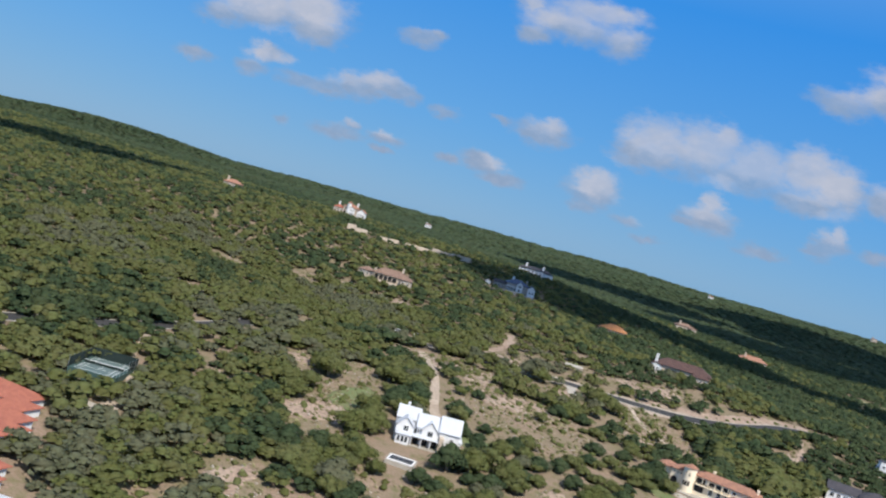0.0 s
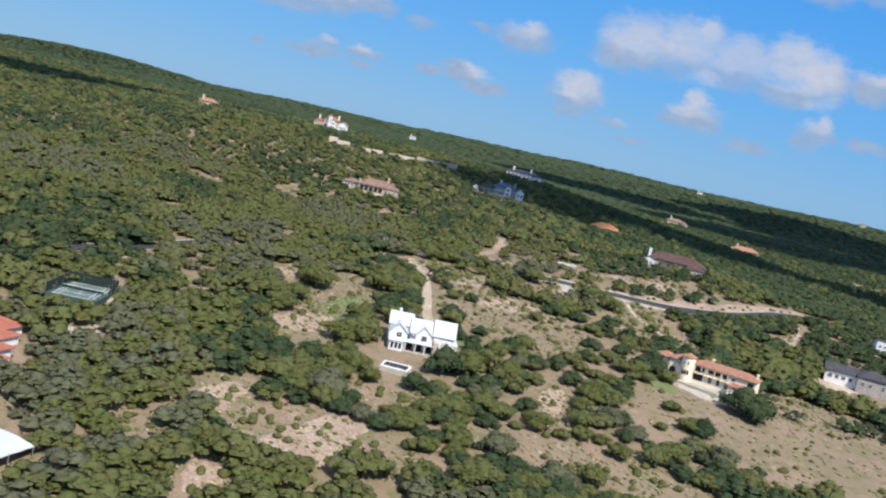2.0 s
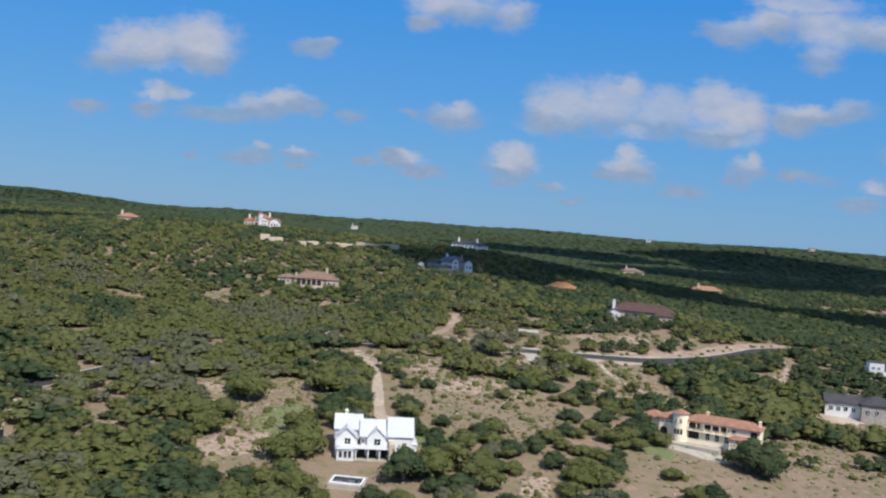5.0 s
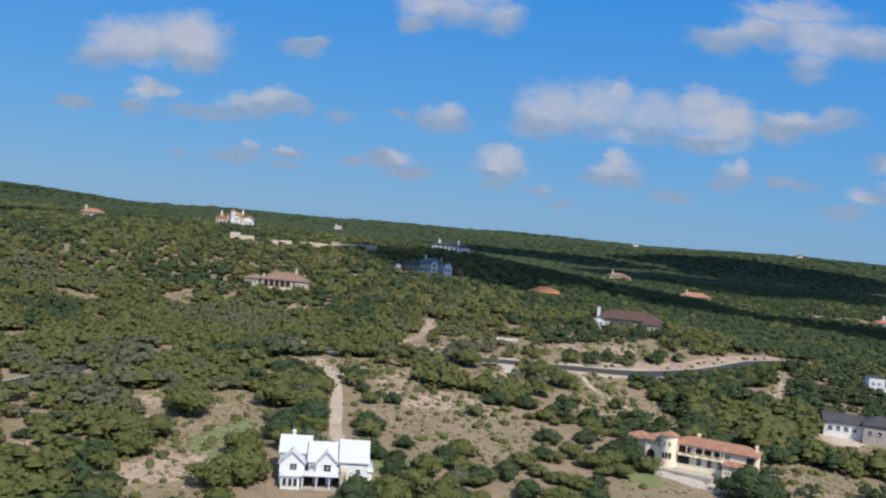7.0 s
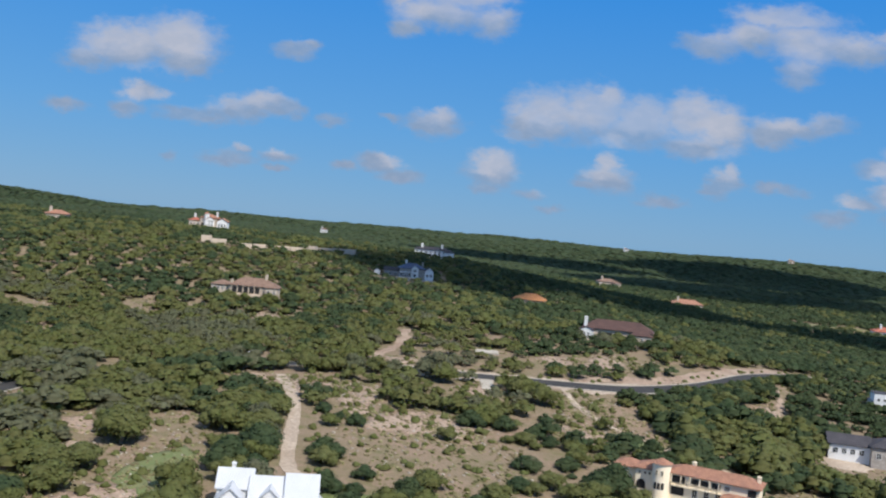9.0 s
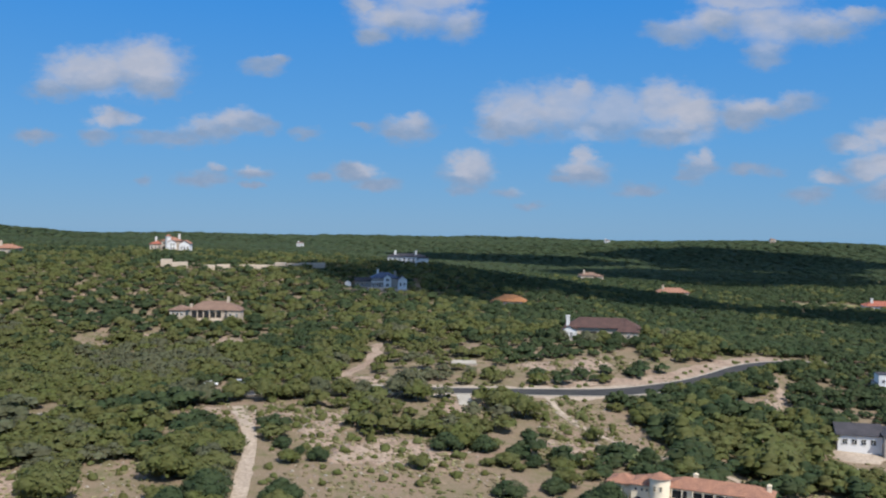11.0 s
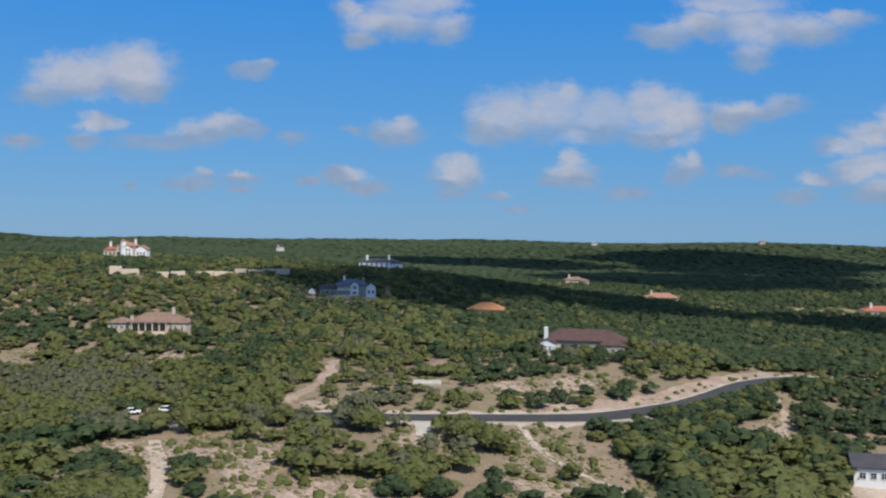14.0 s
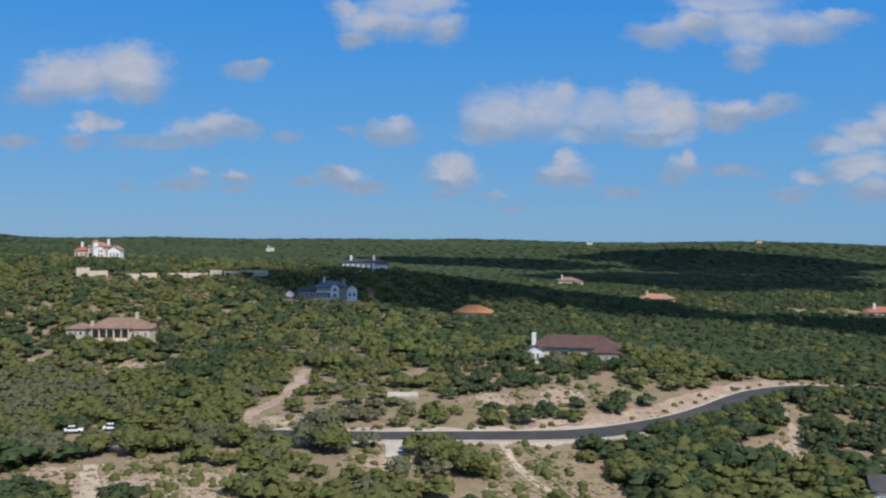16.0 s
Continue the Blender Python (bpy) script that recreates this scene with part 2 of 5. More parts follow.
M = {
    "leaf_oak": material("oak_leaves", (.142, .160, .050), (.170, .181, .070), 0.75, .10, 1.7, bump=.4, per="island", spread=.15),
    "leaf_cedar": material("cedar_leaves", (.058, .090, .042), (.086, .116, .052), 0.8, .12, 1.7, bump=.4, per="island", spread=.15),
    "leaf_grey": material("grey_green_leaves", (.145, .158, .090), (.17, .175, .105), 0.8, .12, 1.7, bump=.4, per="island", spread=.18),
    "wood_far": material("woodland_leaves", (.066, .100, .050), (.092, .122, .060), 0.85, .012, .5, bump=.5, per="island", spread=.16),
    "bark": material("grey_bark", (.16, .14, .115), (.24, .22, .19), 0.9, 2, 14, bump=.4),
    "asphalt": material("asphalt", (.038, .038, .041), (.050, .049, .049), 0.85, .2, 9, bump=.1),
    "kerb": material("pale_concrete", (.42, .39, .34), (.34, .31, .27), 0.9, .5, 6),
    "caliche": material("pale_gravel", (.42, .345, .28), (.33, .265, .21), 0.95, .12, 1.4, bump=.5, spread=.25),
    "bare": material("bare_earth", (.27, .195, .15), (.34, .262, .205), 0.95, .14, 1.1, bump=.6, spread=.3),
    "lawn": material("mown_grass", (.12, .155, .06), (.155, .165, .08), 0.9, .3, 3, bump=.4),
    "rock": material("limestone", (.38, .345, .30), (.30, .265, .225), 0.9, 1, 6, bump=.5, per="island", spread=.2),
    "tuft": material("dry_grass", (.24, .20, .115), (.15, .15, .065), 0.95, .1, 3, per="island", spread=.3),
    "white": material("white_stucco", (.74, .74, .74), (.70, .70, .70), 0.8, .3, 5, spread=.04),
    "white_metal": material("white_metal_roof", (.60, .62, .66), (.56, .58, .62), 0.45, .25, 4, spread=.04, wave=2.2),
    "cream": material("cream_stucco", (.88, .77, .60), (.82, .71, .54), 0.9, .25, 5, spread=.06),
    "cream_pale": material("pale_limestone_wall", (.56, .47, .38), (.48, .40, .32), 0.9, .6, 4, bump=.4, spread=.1),
    "terracotta": material("terracotta_tiles", (.40, .205, .135), (.30, .155, .11), 0.85, .7, 5, spread=.22, wave=3.0),
    "red_tile": material("red_tiles", (.40, .145, .095), (.33, .115, .08), 0.85, .7, 5, spread=.2, wave=3.0),
    "orange_tile": material("orange_tiles", (.52, .24, .10), (.46, .20, .09), 0.85, .6, 5, spread=.15, wave=3.0),
    "brown_roof": material("brown_shingles", (.115, .068, .060), (.085, .052, .048), 0.9, .4, 5, spread=.2, wave=2.5),
    "tan_roof": material("tan_tiles", (.25, .165, .125), (.20, .13, .10), 0.9, .4, 5, spread=.2, wave=2.5),
    "grey_roof": material("charcoal_shingles", (.075, .070, .080), (.055, .053, .062), 0.85, .4, 5, spread=.2, wave=2.5),
    "blue_roof": material("blue_grey_metal_roof", (.08, .11, .19), (.06, .085, .15), 0.5, .4, 5, spread=.1, wave=2.0),
    "stone_grey": material("grey_stone_wall", (.42, .38, .34), (.30, .27, .25), 0.9, .9, 4, bump=.5, spread=.2),
    "court": material("green_court_paint", (.045, .085, .078), (.055, .095, .086), 0.75, .2, 3, spread=.06),
    "court_in": material("grey_green_court_paint", (.095, .135, .130), (.11, .15, .145), 0.75, .2, 3, spread=.06),
    "line": material("white_line_paint", (.75, .75, .73), None, 0.7, 1, 8, spread=.05),
    "mesh": material("dark_windscreen_mesh", (.018, .030, .028), (.025, .038, .035), 0.9, .8, 6, spread=.2),
    "steel": material("galvanised_steel", (.45, .46, .47), None, 0.45, 1, 6, metal=.8),
    # near black: railing and wheels, and painted shade inside wall openings
    "dark": material("near_black_parts_and_shade", (.02, .02, .022), (.03, .03, .03), 0.8, 1, 5),
    "cloud": material("cloud_white", (.85, .86, .88), None, 1.0, .01, .05),
    "car": material("white_car_paint", (.72, .72, .73), None, 0.3, 1, 5, spread=.03),
}


def glassy(name, colour, rough):
    m = bpy.data.materials.new(name)
    m.use_nodes = True
    b = m.node_tree.nodes["Principled BSDF"]
    b.inputs["Base Color"].default_value = (*colour, 1)
    b.inputs["Roughness"].default_value = rough
    b.inputs["Specular IOR Level"].default_value = 0.6
    return m


thin_cloud = M["cloud"].node_tree
see = thin_cloud.nodes.new("ShaderNodeBsdfTransparent")
veil_mix = thin_cloud.nodes.new("ShaderNodeMixShader")
veil_mix.inputs[0].default_value = 0.26
thin_cloud.links.new(thin_cloud.nodes["Principled BSDF"].outputs[0], veil_mix.inputs[1])
thin_cloud.links.new(see.outputs[0], veil_mix.inputs[2])
thin_cloud.links.new(veil_mix.outputs[0], thin_cloud.nodes["Material Output"].inputs["Surface"])
M["glass"] = glassy("window_glass", (.02, .026, .032), .06)
M["water"] = glassy("pool_water", (.012, .018, .03), .08)


def ground_material():
    m = bpy.data.materials.new("dry_hill_ground")
    m.use_nodes = True
    t = m.node_tree
    bsdf = t.nodes["Principled BSDF"]
    bsdf.inputs["Roughness"].default_value = 0.95
    bsdf.inputs["Specular IOR Level"].default_value = 0.1
    pos = t.nodes.new("ShaderNodeNewGeometry").outputs["Position"]

    def nz(scale, detail=4.0):
        n = t.nodes.new("ShaderNodeTexNoise")
        n.inputs["Scale"].default_value, n.inputs["Detail"].default_value = scale, detail
        n.inputs["Roughness"].default_value = 0.62
        t.links.new(pos, n.inputs["Vector"])
        return n.outputs["Fac"]

    def rng(v, a, b):
        n = t.nodes.new("ShaderNodeMapRange")
        n.inputs["From Min"].default_value, n.inputs["From Max"].default_value = a, b
        t.links.new(v, n.inputs["Value"])
        return n.outputs[0]

    def mix(f, a, b):
        n = t.nodes.new("ShaderNodeMix")
        n.data_type = "RGBA"
        t.links.new(f, n.inputs["Factor"])
        for s, v in ((n.inputs["A"], a), (n.inputs["B"], b)):
            if isinstance(v, tuple):
                s.default_value = (*v, 1)
            else:
                t.links.new(v, s)
        return n.outputs["Result"]

    col = mix(rng(nz(.05), .38, .62), (.272, .195, .150), (.213, .168, .115))
    col = mix(rng(nz(.22), .5, .68), col, (.145, .14, .068))
    col = mix(rng(nz(.13, 6.0), .60, .74), col, (.36, .265, .20))
    col = mix(rng(nz(1.6, 5.0), .45, .75), col, (.155, .13, .075))
    col = mix(rng(nz(3.2, 3.0), .66, .76), col, (.44, .38, .31))
    t.links.new(col, bsdf.inputs["Base Color"])
    bp = t.nodes.new("ShaderNodeBump")
    bp.inputs["Strength"].default_value, bp.inputs["Distance"].default_value = 0.8, 0.4
    t.links.new(nz(1.3, 6.0), bp.inputs["Height"])
    t.links.new(bp.outputs[0], bsdf.inputs["Normal"])
    return m


M["ground"] = ground_material()

# ---- the lie of the land ----
HILLS = [
    (-60, 90, 70, 1.2),
    (45, 140, 70, 0.2),
    (-140, 40, 80, 1.2),
    (0, 30, 110, 4.8),
    (-10, 250, 60, -1.3),
    (95, 200, 60, -9.7),
    (60, 290, 70, 8.7),
    (-125, 340, 80, -0.9),
    (-160, 300, 70, -11.7),
    (20, 440, 90, -2.2),
    (-200, 530, 110, 8.5),
    (-45, 560, 80, 10.4),
    (-290, 470, 120, 5.8),
    (150, 330, 90, -5.3),
    (156, 660, 160, 1.1),
    (300, 500, 180, -20.8),
    (-600, 900, 350, 18.2),
    (-1090, 1700, 230, 40.0),
    (0, 900, 300, -4.9),
    (300, 1200, 300, -11.0),
    (700, 1980, 350, 27.0),
    (0, -200, 250, -53.6),
    (1000, 1400, 400, -5.6),
    (-900, 500, 350, 5.6),
    (200, -100, 200, -12.9),
]


def height(x, y):
    """The ground's height at x, y; takes numbers or arrays."""
    x, y = np.asarray(x, float), np.asarray(y, float)
    z = 25.0 + 0 * x
    for cx, cy, s, a in HILLS:
        z = z + a * np.exp(-((x - cx) ** 2 + (y - cy) ** 2) / (2 * s * s))
    far = np.clip((np.hypot(x, y) - 900) / 1500, 0, 1)
    z = z - 11 * np.clip((np.hypot(x, y) - 1100) / 2500, 0, 1)
    z = z - far * 26 * np.clip(x / 2200, 0, 1)
    z = z + far * (4 * np.sin(x / 310 + 1.0) * np.cos(y / 420) + 3 * np.sin(x / 140 + y / 260))
    return z


def mesh_object(name, verts, faces, mat, parent=None, smooth=False):
    me = bpy.data.meshes.new(name)
    me.from_pydata(verts, [], faces)
    me.materials.append(mat)
    if smooth:
        me.shade_smooth()
    me.update()
    ob = new(name, me)
    ob.parent = parent
    return ob


def part(name, bm, mat, parent, label=""):
    me = bpy.data.meshes.new(name)
    bmesh.ops.recalc_face_normals(bm, faces=bm.faces)
    bm.to_mesh(me)
    bm.free()
    me.materials.append(mat)
    ob = new(name, me)
    ob.parent = parent
    if label:
        tagged(ob, label)
    return ob


def grid_lines(inner_lo, inner_hi, step, lo, hi):
    lines = list(np.arange(inner_lo, inner_hi + .1, step))
    s = step
    while lines[-1] < hi:
        s *= 1.09
        lines.append(lines[-1] + s)
    s = step
    while lines[0] > lo:
        s *= 1.09
        lines.insert(0, lines[0] - s)
    return np.array(lines)


gx = grid_lines(-230, 190, 4.0, -4700, 4700)
gy = grid_lines(-60, 380, 4.0, -4700, 4850)
GX, GY = np.meshgrid(gx, gy)
GZ = height(GX, GY)
nx, ny = len(gx), len(gy)
idx = np.arange(nx * ny).reshape(ny, nx)
quads = np.stack([idx[:-1, :-1], idx[:-1, 1:], idx[1:, 1:], idx[1:, :-1]], -1).reshape(-1, 4)
ground = mesh_object("ground", np.stack([GX, GY, GZ], -1).reshape(-1, 3).tolist(), quads.tolist(), M["ground"], smooth=True)
tagged(ground, "dry hill ground of tan grass, earth and limestone", "ground", kind="structure")


def smooth_line(points, step):
    """Points along a bowed line through the given ones."""
    p = [Vector(q) for q in points]
    out = []
    for i in range(len(p) - 1):
        a, b, c, d = p[max(i - 1, 0)], p[i], p[i + 1], p[min(i + 2, len(p) - 1)]
        n = max(2, int((c - b).length / step))
        for k in range(n):
            t = k / n
            out.append(0.5 * ((2 * b) + (c - a) * t + (2 * a - 5 * b + 4 * c - d) * t * t + (3 * b - a - 3 * c + d) * t ** 3))
    out.append(p[-1])
    return out


def ribbon(name, points, width, lift, mat, ragged=0.0, shift=0.0, across=4, thick=0.12, step=3.0):
    """A strip draped over the ground, with thickness at its edges."""
    line = smooth_line(points, step)
    rng = random.Random(len(points) * 7 + int(width * 10))
    verts, faces = [], []
    for i, p in enumerate(line):
        d = (line[min(i + 1, len(line) - 1)] - line[max(i - 1, 0)]).normalized()
        nrm = Vector((-d.y, d.x))
        wl = width / 2 + rng.uniform(-ragged, ragged)
        wr = width / 2 + rng.uniform(-ragged, ragged)
        for k in range(across + 1):
            s = -wl + (wl + wr) * k / across + shift
            q = p + nrm * s
            verts.append((q.x, q.y, float(height(q.x, q.y)) + lift))
        for k in (across, 0):
            v = verts[-(across + 1) + k] if k == across else verts[-(across + 2)]
            verts.append((v[0], v[1], v[2] - thick))
    w = across + 3
    for i in range(len(line) - 1):
        a, b = i * w, (i + 1) * w
        for k in range(across):
            faces.append((a + k, b + k, b + k + 1, a + k + 1))
        faces.append((a + across, b + across, b + across + 1, a + across + 1))
        faces.append((a + across + 2, b + across + 2, b, a))
    return mesh_object(name, verts, faces, mat, smooth=False)


def patch(name, x, y, rx, ry, turn, lift, mat, rough=0.25, seed=0, label="", rings=7, around=44):
    """A ragged oval draped over the ground."""
    rng = random.Random(seed)
    ph = [rng.uniform(0, 6.28) for _ in range(4)]
    verts, faces = [(x, y, float(height(x, y)) + lift)], []
    ct, st = math.cos(radians(turn)), math.sin(radians(turn))
    for r in range(1, rings + 2):
        f = min(r, rings) / rings
        for a in range(around):
            th = a * 2 * math.pi / around
            k = 1 + rough * (math.sin(2 * th + ph[0]) * .5 + math.sin(3 * th + ph[1]) * .4 + math.sin(7 * th + ph[2]) * .25 + math.sin(13 * th + ph[3]) * .15)
            u, v = rx * k * f * math.cos(th), ry * k * f * math.sin(th)
            px, py = x + u * ct - v * st, y + u * st + v * ct
            verts.append((px, py, float(height(px, py)) + (lift if r <= rings else -0.25)))
    for a in range(around):
        faces.append((0, 1 + a, 1 + (a + 1) % around))
    for r in range(rings):
        for a in range(around):
            i, j = 1 + r * around + a, 1 + r * around + (a + 1) % around
            faces.append((i, i + around, j + around, j))
    ob = mesh_object(name, verts, faces, mat, smooth=True)
    if label:
        tagged(ob, label, name.split(".")[0].replace("_", " "), kind="structure")
    return ob


# ---- roads, drives, clearings ----
ROAD = [(-190, 60), (-160, 98), (-144, 129), (-134, 160), (-113, 196), (-85, 212), (-50, 222), (-12, 222.5), (32, 231), (60, 246), (77, 260), (99, 283), (123, 301), (146, 309), (200, 322)]
DRIVE = [(-77, 197), (-75, 190), (-70, 178), (-64, 155), (-60, 130), (-56, 113), (-47, 106)]
SPUR = [(-50, 226), (-52, 239), (-48, 253), (-45, 275), (-46, 300)]
SIDE = [(102, 278), (101, 262), (97, 246), (86, 223), (76, 205), (66, 180)]
COURT_PATH = [(-154, 103), (-150, 88), (-146, 75), (-136, 55), (-131, 42), (-129, 32)]
LOOP = [(15, 222), (18, 205), (26, 190), (40, 178), (52, 172), (60, 160)]
tagged(ribbon("verge", ROAD[6:], 12, .10, M["caliche"], 1.6, 0.0, 6), "pale graded gravel verge along the road", "verge", kind="structure")
tagged(ribbon("verge", [(20, 237), (56, 252), (74, 268), (96, 291), (118, 307)], 7.0, .14, M["bare"], 1.4, 0.0, 4), "pale graded earth bank above the road", "verge", kind="structure")
tagged(ribbon("road", ROAD, 6.4, .24, M["asphalt"], 0.0, 0.0, 4), "dark two-lane asphalt road with no markings", "road", kind="structure")
for side in (-1, 1):
    tagged(ribbon("kerb", ROAD, .45, .32, M["kerb"], 0.0, side * 3.42, 1), "low pale concrete kerb along the road", "kerb", kind="structure")
tagged(ribbon("driveway", DRIVE, 3.5, .16, M["caliche"], .35), "pale gravel driveway up to the white house", "driveway", kind="structure")
tagged(ribbon("track", SPUR, 4.2, .15, M["bare"], 1.2), "bare gravel spur off the road", "track", kind="structure")
tagged(ribbon("track", COURT_PATH, 2.2, .15, M["caliche"], .5), "pale gravel path down to the court", "track", kind="structure")
tagged(ribbon("track", SIDE, 2.4, .15, M["bare"], 1.2), "bare stony track among the trees", "track", kind="structure")
tagged(ribbon("driveway", LOOP, 2.1, .15, M["caliche"], .25), "pale gravel driveway of the cream villa", "driveway", kind="structure")
tagged(ribbon("driveway", [(-12, 219.5), (-11.5, 214), (-11, 207)], 4.2, .2, M["kerb"], .1, 0, 2), "pale concrete driveway apron", "driveway", kind="structure")

# clearings in the woods: x, y, half width, half depth
OPEN_NEAR = [(-91, 26, 8, 10), (-102, 3, 8, 8), (-68, 20, 22, 12), (-58, 50, 11, 10), (-83, -6, 5, 9), (-25, 136, 26, 24), (-13, 76, 6, 15),
             (70, 98, 58, 34), (73, 141, 17, 19), (3, 44, 34, 10), (-30, 160, 20, 16), (-88, 122, 11.5, 25), (-86, 83, 12.5, 20), (-84, 101, 12.5, 15)]
OPEN_FAR = [(-50, 187, 10, 12), (19, 197, 10, 22), (91, 232, 6, 14), (30, 190, 18, 13), (35, 262, 14, 9), (-11, 262, 8, 7), (-109, 125, 8.5, 8), (-129, 137, 8, 7),
            (-105, 108, 5, 8), (-169, 312, 7, 18), (-48, 172, 8, 14), (-174, 176, 10, 9), (-84, 188, 11, 11), (-61, 192, 14, 11), (16, 255, 12, 8), (50, 270, 12, 7),
            (-110, 322, 20, 5), (38, 281, 10, 4), (-13, 204, 11, 10), (125, 215, 28, 10), (-67, 184, 14, 9),
            (-25, 246, 8, 5), (-41, 236, 7, 7), (22, 214, 13, 8), (16, 174, 13, 10), (-113, 309, 6, 5), (-150, 328, 5, 5), (-200, 282, 7, 12), (-122, 84, 2.5, 7), (-110, 45, 3, 4),
            (-171, 165, 8, 4), (104, 180, 20, 11), (66, 252, 12, 3), (-55, 330, 4, 5), (-15, 300, 4, 4), (-75, 290, 4, 4), (-172, 240, 4, 5), (-205, 225, 5, 5), (-95, 255, 4, 3)]
for i, (x, y, rx, ry) in enumerate(OPEN_NEAR + OPEN_FAR):
    if i % 2 == 0 and rx < 40 and not 72 < x < 74:
        patch("bare_patch", x + (i % 3 - 1) * 1.5, y, rx * .7, ry * .7, i * 23 if rx > 8 else 0, .07, M["bare"], .4, i, "patch of bare stony earth among trees")
patch("lawn", -83, 104, 5.5, 15, -6, .1, M["lawn"], .25, 3, "strip of mown green lawn beside trees")
patch("lawn", -41, 101, 7, 6, 0, .12, M["lawn"], .2, 4, "small green lawn beside the white house")
patch("lawn", 20, 122, 6, 8, 20, .12, M["lawn"], .2, 5, "green lawn beside the cream villa")
patch("lawn", 33, 176, 9, 5, 20, .12, M["lawn"], .2, 6, "oval green lawn inside the gravel loop")
# ---- trees ----
def crown_blobs(rng, r, h):
    """Leaf masses of a spreading crown: centre and radius."""
    blobs = [(0, 0, h * .52, r * .62)]
    n = rng.randint(5, 8)
    for i in range(n):
        a = i * 2 * math.pi / n + rng.uniform(-.4, .4)
        d = r * rng.uniform(.42, .66)
        blobs.append((d * math.cos(a), d * math.sin(a), h * rng.uniform(.28, .62), r * rng.uniform(.32, .48)))
    blobs.append((rng.uniform(-.2, .2) * r, rng.uniform(-.2, .2) * r, h * .76, r * .36))
    return blobs


def leaf_cards(rng, blobs, count, size):
    """Folded leaf sprays, each of two triangles, over the leaf masses, most of them turned outwards and up."""
    total = sum(b[3] ** 2 for b in blobs)
    out = []
    for bx, by, bz, br in blobs:
        n = max(3, int(count * br * br / total))
        d = rng.normal(size=(n, 3))
        d[:, 2] = d[:, 2] * .9 + .3
        d /= np.linalg.norm(d, axis=1)[:, None]
        rad = br * rng.uniform(.80, 1.26, n)
        c = np.array([bx, by, bz]) + d * rad[:, None] * [1, 1, .78]
        nrm = d + [0, 0, .35] + rng.normal(size=(n, 3)) * .40
        nrm /= np.linalg.norm(nrm, axis=1)[:, None]
        u = np.cross(nrm, rng.normal(size=(n, 3)))
        u /= np.linalg.norm(u, axis=1)[:, None]
        v = np.cross(nrm, u)
        s = size * rng.uniform(.5, 1.45, n)[:, None]
        q = np.stack([c - u * s, c - v * s * .62 - nrm * s * .22, c + u * s, c + v * s * .62 - nrm * s * .22], 1)
        out.append(q)
    return np.concatenate(out)


def lump_template(seed, segs, rings, jag):
    """A jagged low crown, open below: vertices and triangles."""
    r = np.random.default_rng(seed)
    v = [[0, 0, 1 + r.uniform(-jag, jag) * .5]]
    for k in range(1, rings + 1):
        ph = k / rings * 1.75
        for j in range(segs):
            a = (j + .5 * (k % 2)) * math.tau / segs
            s = 1 + r.uniform(-jag, jag)
            v.append([math.sin(ph) * math.cos(a) * s, math.sin(ph) * math.sin(a) * s, math.cos(ph) * (1 + r.uniform(-jag, jag) * .6)])
    f = [[0, 1 + j, 1 + (j + 1) % segs] for j in range(segs)]
    for k in range(rings - 1):
        b = 1 + k * segs
        for j in range(segs):
            p, q, u, w = b + j, b + (j + 1) % segs, b + segs + j, b + segs + (j + 1) % segs
            f += [[p, u, q], [q, u, w]]
    return np.array(v), np.array(f)


def crown_core(seed, blobs, segs, rings, jag):
    """Uneven leaf masses: points and triangles."""
    V, Fc, off = [], [], 0
    for k, (bx, by, bz, br) in enumerate(blobs):
        v, f = lump_template(seed * 50 + k, segs, rings, jag)
        V.append(v * [br * .90, br * .90, br * .74] + [bx, by, bz])
        Fc.append(f + off)
        off += len(v)
    return np.concatenate(V), np.concatenate(Fc)


def leafy_mesh(name, points, triangles, cards, mat):
    """One mesh of smooth leaf masses and of leaf sprays, given as quads."""
    nt, nq, nv = len(triangles), len(cards), len(points)
    co = np.concatenate([points, cards.reshape(-1, 3)])
    corner = np.concatenate([triangles.reshape(-1), nv + np.arange(nq * 4)])
    me = bpy.data.meshes.new(name)
    me.vertices.add(len(co))
    me.vertices.foreach_set("co", co.reshape(-1).astype(np.float32))
    me.loops.add(len(corner))
    me.loops.foreach_set("vertex_index", corner.astype(np.int32))
    me.polygons.add(nt + nq)
    starts = np.concatenate([np.arange(nt) * 3, nt * 3 + np.arange(nq) * 4]).astype(np.int32)
    me.polygons.foreach_set("loop_start", starts)
    me.update(calc_edges=True)
    me.shade_smooth()
    me.materials.append(mat)
    return me


